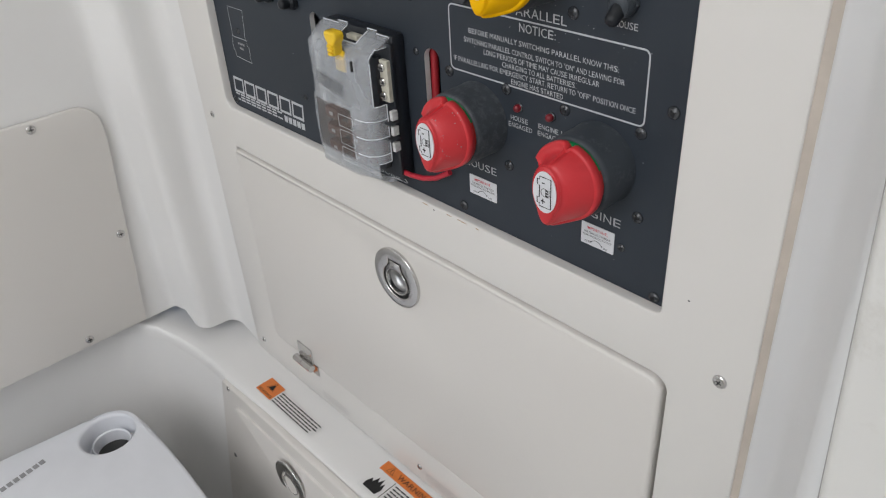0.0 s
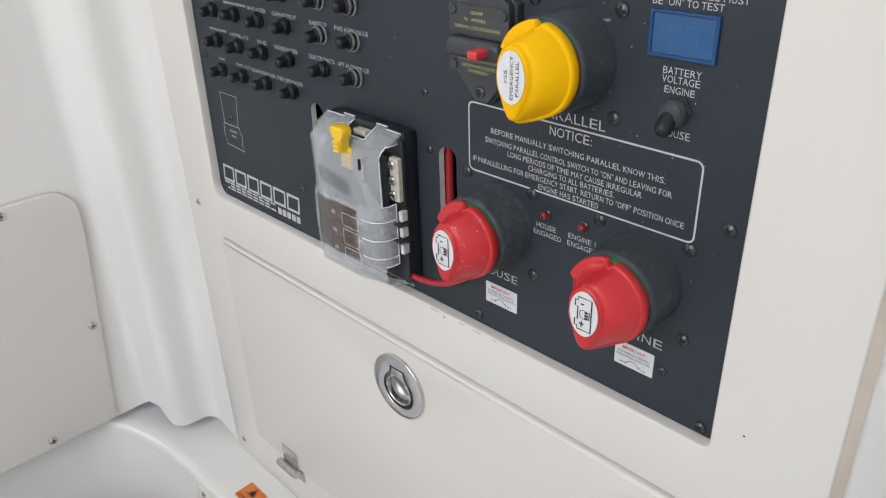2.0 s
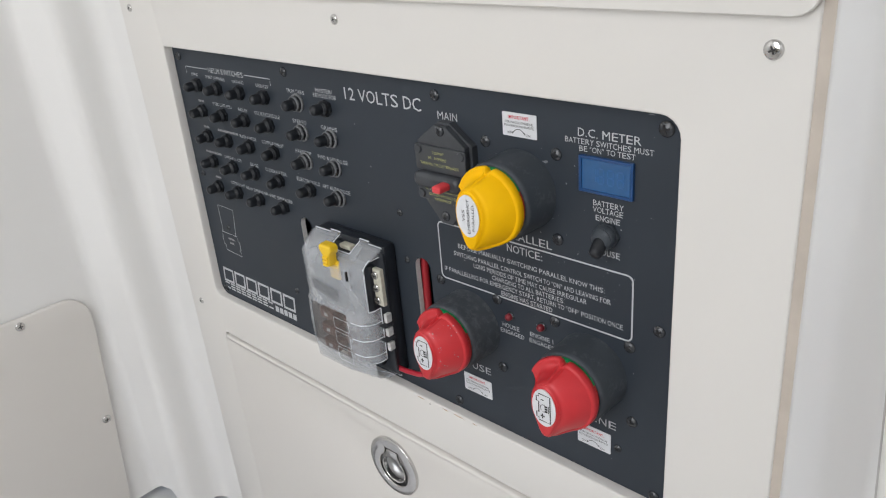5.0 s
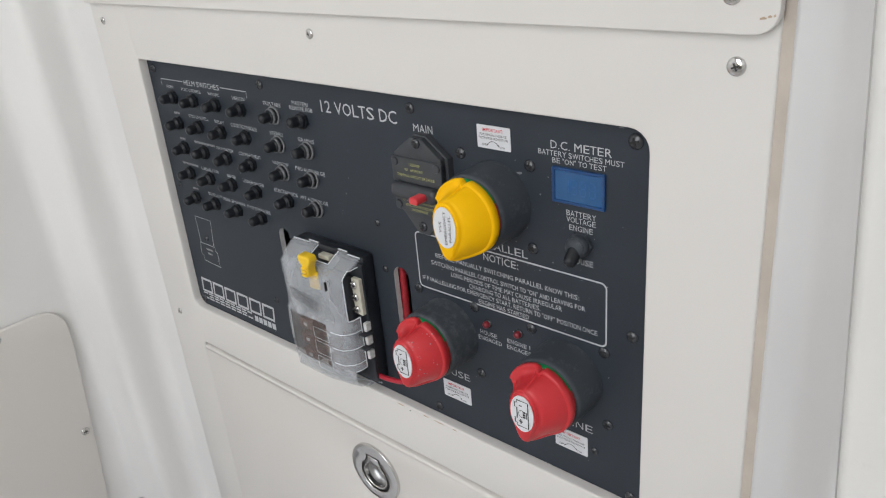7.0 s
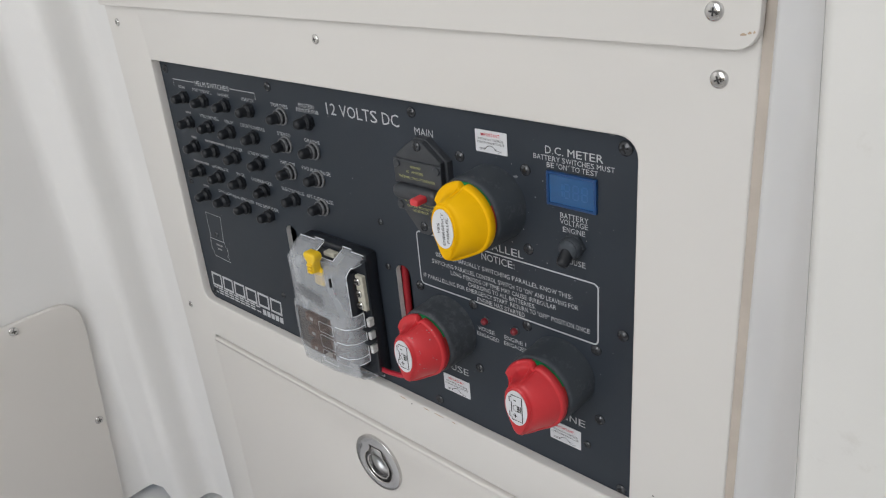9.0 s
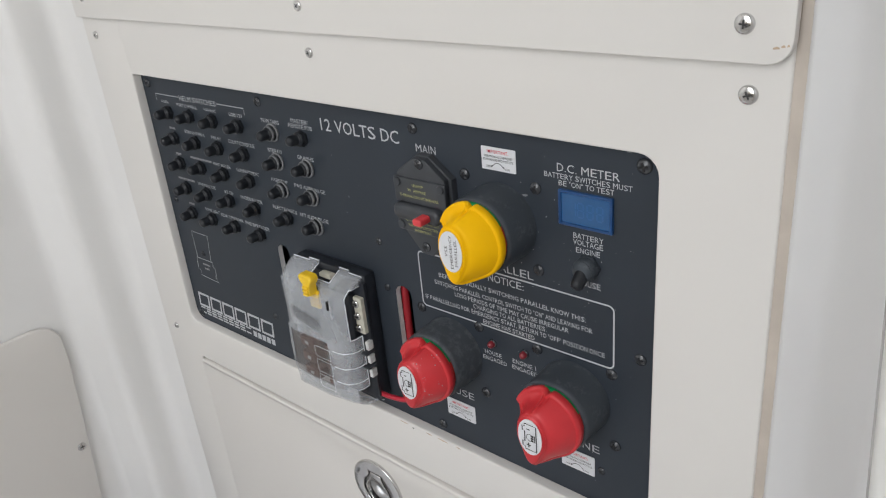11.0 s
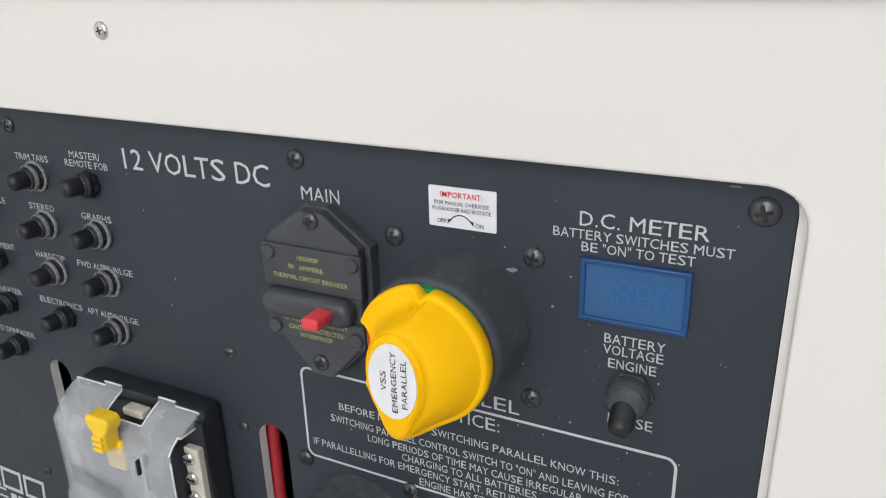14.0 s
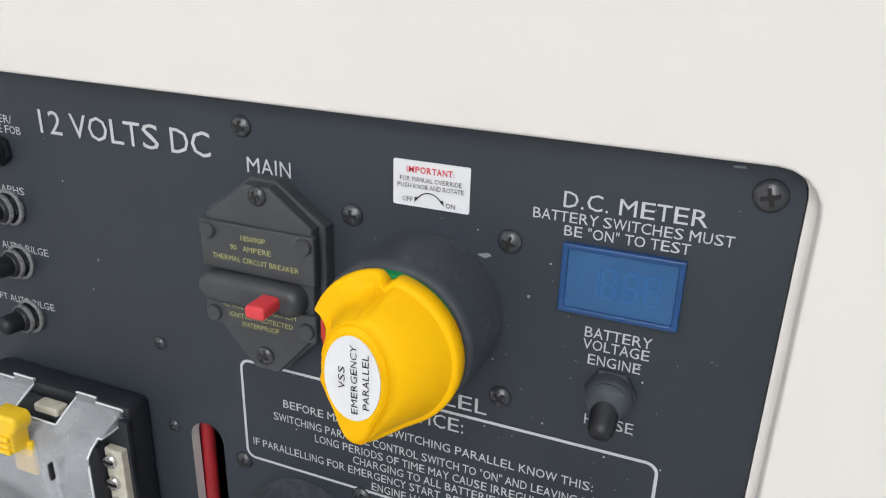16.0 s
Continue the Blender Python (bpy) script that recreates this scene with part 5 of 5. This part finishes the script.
def wall_screw(y, z, r=0.0052):
    at = (y, 0.0, z)
    bm = lathe(bmesh.new(), [(r, 0), (r, 0.12 * r), (0.93 * r, 0.25 * r), (0.72 * r, 0.36 * r), (0.4 * r, 0.42 * r), (0, 0.43 * r)], at, 20)
    head = part("screw", to_west(bm, -0.8650), STEEL, access, "small stainless screw", smooth=50)
    bm = cuboid(bmesh.new(), y - 0.5 * r, y + 0.5 * r, -0.47 * r, -0.2 * r, z - 0.1 * r, z + 0.1 * r)
    cuboid(bm, y - 0.1 * r, y + 0.1 * r, -0.472 * r, -0.2 * r, z - 0.5 * r, z + 0.5 * r)
    # nothing is cut in: the dark cross paints the recess's shade
    part("cross_recess_shade", to_west(bm, -0.8650), RECESS_SHADE, head)


for y, z in ((0.1555, 0.6820), (0.2110, 0.5230), (0.1340, 0.4010), (-0.05, 0.6850), (-0.12, 0.4020)):
    wall_screw(y, z)


# ---- lower front below the ledge ----
def to_low(bm):
    """Leans a plate built upright at y = 0 on to the lower front."""
    for v in bm.verts:
        v.co.y += low_y(v.co.z)
    return bm


setting("wall_lower", to_low(prism(bmesh.new(), rrect(-0.7540, 0.10, 0.010, 0.3300, 0.004, 3), -0.003, 0.006, 0.0025)), GELCOAT, "cream gelcoat lower wall leaning inwards under the ledge", "wall", smooth=40)
lowdoor = thing("lower_hatch", (-0.43, low_y(0.05) - 0.003, 0.05), "cream gelcoat lower hatch, closed, with round latch", "hatch door")
part("leaf", to_low(prism(bmesh.new(), rrect(-0.7170, -0.10, 0.045, 0.3110, 0.006, 4), -0.0062, -0.0030, 0.0022)), GELCOAT, lowdoor, smooth=40)
LATCH_Z = 0.2765
flush_latch(lowdoor, -0.5895, low_y(LATCH_Z) - 0.0062, LATCH_Z, 0.0300)
for x, z in ((-0.7355, 0.3260), (-0.7310, 0.2190)):
    s = screw("screw", (x, low_y(z) - 0.003, z), 0.0036, STEEL, "small stainless screw in the lower panel", "lower panel screws", turn=0.2)


# ---- warning stickers on the ledge ----
def ledge_z(x, y):
    for (a, ra), (b, rb) in zip(zip(front, rear), zip(front[1:], rear[1:])):
        if a[0] <= x <= b[0]:
            t = (x - a[0]) / (b[0] - a[0])
            fy, fz = a[1] + (b[1] - a[1]) * t, a[2] + (b[2] - a[2]) * t
            ry, rz = ra[1] + (rb[1] - ra[1]) * t, ra[2] + (rb[2] - ra[2]) * t
            k = (y - fy) / (ry - fy)
            return fz + (rz - fz) * k + 0.064 * max(0.0, k - 0.75) ** 2
    return 0.33


def on_ledge(bm, lift):
    """Lays flat shapes, drawn with x along and z as y, on the ledge."""
    for v in bm.verts:
        x, y = v.co.x, v.co.z
        v.co = Vector((x, y, ledge_z(x, y) + lift))
    return bm


def laid(text, x0, x1, y, cap, mat, parent, lift):
    ob = lettering(text, x0, x1, y, cap, 0, mat, None)
    bm = bmesh.new()
    bm.from_mesh(ob.data)
    bpy.data.objects.remove(ob)
    return part("lettering", on_ledge(bm, lift), mat, parent)


def sheet(x0, x1, y0, y1, mat, parent, lift, name="sheet"):
    bm = bmesh.new()
    n = 10
    for i in range(n):
        a, b = x0 + (x1 - x0) * i / n, x0 + (x1 - x0) * (i + 1) / n
        flat(bm, [(a, y0), (b, y0), (b, y1), (a, y1)], 0)
    bmesh.ops.remove_doubles(bm, verts=bm.verts, dist=1e-6)
    return part(name, on_ledge(bm, lift), mat, parent)


def text_lines(x0, x1, y0, rows, pitch, parent, seed):
    rng = random.Random(seed)
    bm = bmesh.new()
    for k in range(rows):
        x, y = x0, y0 - pitch * k
        end = x1 - rng.uniform(0, 0.008)
        while x < end:
            w = rng.uniform(0.003, 0.009)
            flat(bm, [(x, y), (min(x + w, end), y), (min(x + w, end), y + 0.42 * pitch), (x, y + 0.42 * pitch)], 0)
            x += w + 0.0011
    return part("illegible_print", on_ledge(bm, 0.0012), INK, parent)


def triangle(cx, cy, s, parent, lift):
    bm = bmesh.new()
    stroke(bm, [(cx - s, cy - 0.8 * s), (cx + s, cy - 0.8 * s), (cx, cy + 0.95 * s)], 0.14 * s, 0, True)
    if s > 0.006:
        flat(bm, [(cx - 0.72 * s, cy - 0.66 * s), (cx + 0.72 * s, cy - 0.66 * s), (cx + 0.1 * s, cy + 0.5 * s), (cx - 0.1 * s, cy + 0.5 * s)], 0)
    stroke(bm, [(cx, cy + 0.4 * s), (cx, cy - 0.25 * s)], 0.2 * s, 0.0)
    flat(bm, [(cx - 0.1 * s, cy - 0.6 * s), (cx + 0.1 * s, cy - 0.6 * s), (cx + 0.1 * s, cy - 0.4 * s), (cx - 0.1 * s, cy - 0.4 * s)], 0)
    return part("hazard_triangle", on_ledge(bm, lift), INK, parent)


st = thing("warning_sticker", (-0.64, 0.275, 0.334), "orange and white warning sticker on the ledge", "warning sticker", "warning stickers")
sheet(-0.7010, -0.6700, 0.2635, 0.2880, ORANGE, st, 0.0010, "orange_field")
sheet(-0.6700, -0.5830, 0.2635, 0.2850, LEDGE_STICKER, st, 0.0008, "white_field")
triangle(-0.6850, 0.2795, 0.0066, st, 0.0013)
laid("WARNING", -0.6985, -0.6725, 0.2655, 0.0040, INK, st, 0.0014)
text_lines(-0.6675, -0.5835, 0.2805, 5, 0.0039, st, 3)
st = thing("warning_sticker", (-0.42, 0.285, 0.332), "white fire warning sticker with orange heading on the ledge", "warning sticker", "warning stickers")
sheet(-0.4880, -0.3600, 0.2915, 0.3050, ORANGE, st, 0.0010, "orange_field")
sheet(-0.4900, -0.3600, 0.2600, 0.2915, LEDGE_STICKER, st, 0.0008, "white_field")
triangle(-0.4740, 0.2985, 0.0052, st, 0.0013)
laid("WARNING", -0.4620, -0.4120, 0.2950, 0.0072, INK, st, 0.0014)
text_lines(-0.4540, -0.3640, 0.2860, 5, 0.0042, st, 5)
part("divider_line", on_ledge(stroke(bmesh.new(), [(-0.4575, 0.2900), (-0.4575, 0.2640)], 0.0008, 0), 0.0012), INK, st)
bm = bmesh.new()
fx, fyy = -0.4840, 0.2640
flat(bm, [(fx, fyy), (fx + 0.020, fyy), (fx + 0.022, fyy + 0.008), (fx + 0.019, fyy + 0.017), (fx + 0.0165, fyy + 0.011), (fx + 0.0145, fyy + 0.021), (fx + 0.011, fyy + 0.013), (fx + 0.008, fyy + 0.019), (fx + 0.005, fyy + 0.010), (fx + 0.002, fyy + 0.014), (fx - 0.001, fyy + 0.006)], 0)
part("flame_symbol", on_ledge(bm, 0.0013), INK, st)

# ---- portable toilet ----
toilet = thing("portable_toilet", (-0.66, -0.05, 0.0), "pale grey plastic portable toilet with open filler hole", "toilet")
TOP = 0.3180
half = [(-0.460, 0.0700), (-0.478, 0.0930), (-0.510, 0.1150), (-0.555, 0.1290), (-0.610, 0.1380), (-0.660, 0.1410), (-0.710, 0.1420), (-0.770, 0.1410), (-0.792, 0.1385), (-0.808, 0.1325), (-0.819, 0.1225), (-0.826, 0.1080), (-0.830, 0.0800), (-0.834, 0.0400), (-0.839, 0.0000), (-0.841, -0.0400)]
rim = half + [(x, -0.128 - y) for x, y in half[::-1]]
bm = pierced(bmesh.new(), rim, [ellipse(-0.7860, 0.0990, 0.0320, 0.0320, 40)], 0.0, 0.060, 0.0060)
for v in bm.verts:
    v.co = Vector((v.co.x, v.co.z, TOP - v.co.y))
part("lid_body", bm, TOILET, toilet, smooth=50)
bm = cuboid(bmesh.new(), -0.7900, -0.4900, -0.2000, 0.0700, 0.0, 0.2590, 0.03, 4)
part("tank", bm, TOILET, toilet, smooth=50)
bm = lathe(bmesh.new(), [(0.0325, -0.004), (0.0322, -0.020), (0.0306, -0.030), (0.0245, -0.031), (0.0238, -0.018), (0.0228, -0.0165), (0.0212, -0.018), (0.0206, -0.036), (0.0200, -0.060), (0.0200, -0.115)], (-0.7860, 0.0990, TOP), 40, "z", caps=False)
part("filler_neck", bm, TOILET, toilet, smooth=40)
# the hole's inner darkness is a near-black disc across the neck
part("filler_hole_shade", lathe(bmesh.new(), [(0.0208, -0.034), (0.0208, -0.038)], (-0.7860, 0.0990, TOP), 32, "z"), RECESS_SHADE, toilet, "near-black disc standing for the shade inside the filler opening")
ux, uy = Vector((-0.785, -0.023)), (Vector((-0.793, 0.023)) - Vector((-0.785, -0.023))).normalized()
side = Vector((-uy.y, uy.x))
for k in range(8):
    p = ux + uy * (-0.012 + 0.0080 * k)
    bm = bmesh.new()
    bm.faces.new([bm.verts.new((*(p + uy * a + side * b), TOP + 0.0004)) for a, b in ((0, 0), (0.0060, 0), (0.0060, 0.0075), (0, 0.0075))])
    part("maker_mark", bm, GREY_PRINT, toilet)


# the stickers' faint reflection in the board's glossy foot, painted as bars
def reflected_print(x0, x1, z0, rows, seed):
    rng = random.Random(seed)
    bm = bmesh.new()
    for r in range(rows):
        x = x0 + rng.uniform(0, 0.002)
        while x < x1:
            w = rng.uniform(0.003, 0.009)
            z = z0 + 0.0024 * r
            flat(bm, [(x, z), (x + w, z), (x + w, z + 0.0011), (x, z + 0.0011)], BY - 0.0002)
            x += w + 0.0012
    return tagged(part("stain", bm, REFLECTED), "faint reflection of the warning stickers painted on the cream board", "stain", "sticker ghosts")


reflected_print(-0.6180, -0.5700, 0.3425, 5, 3)
reflected_print(-0.4300, -0.3650, 0.3425, 6, 7)
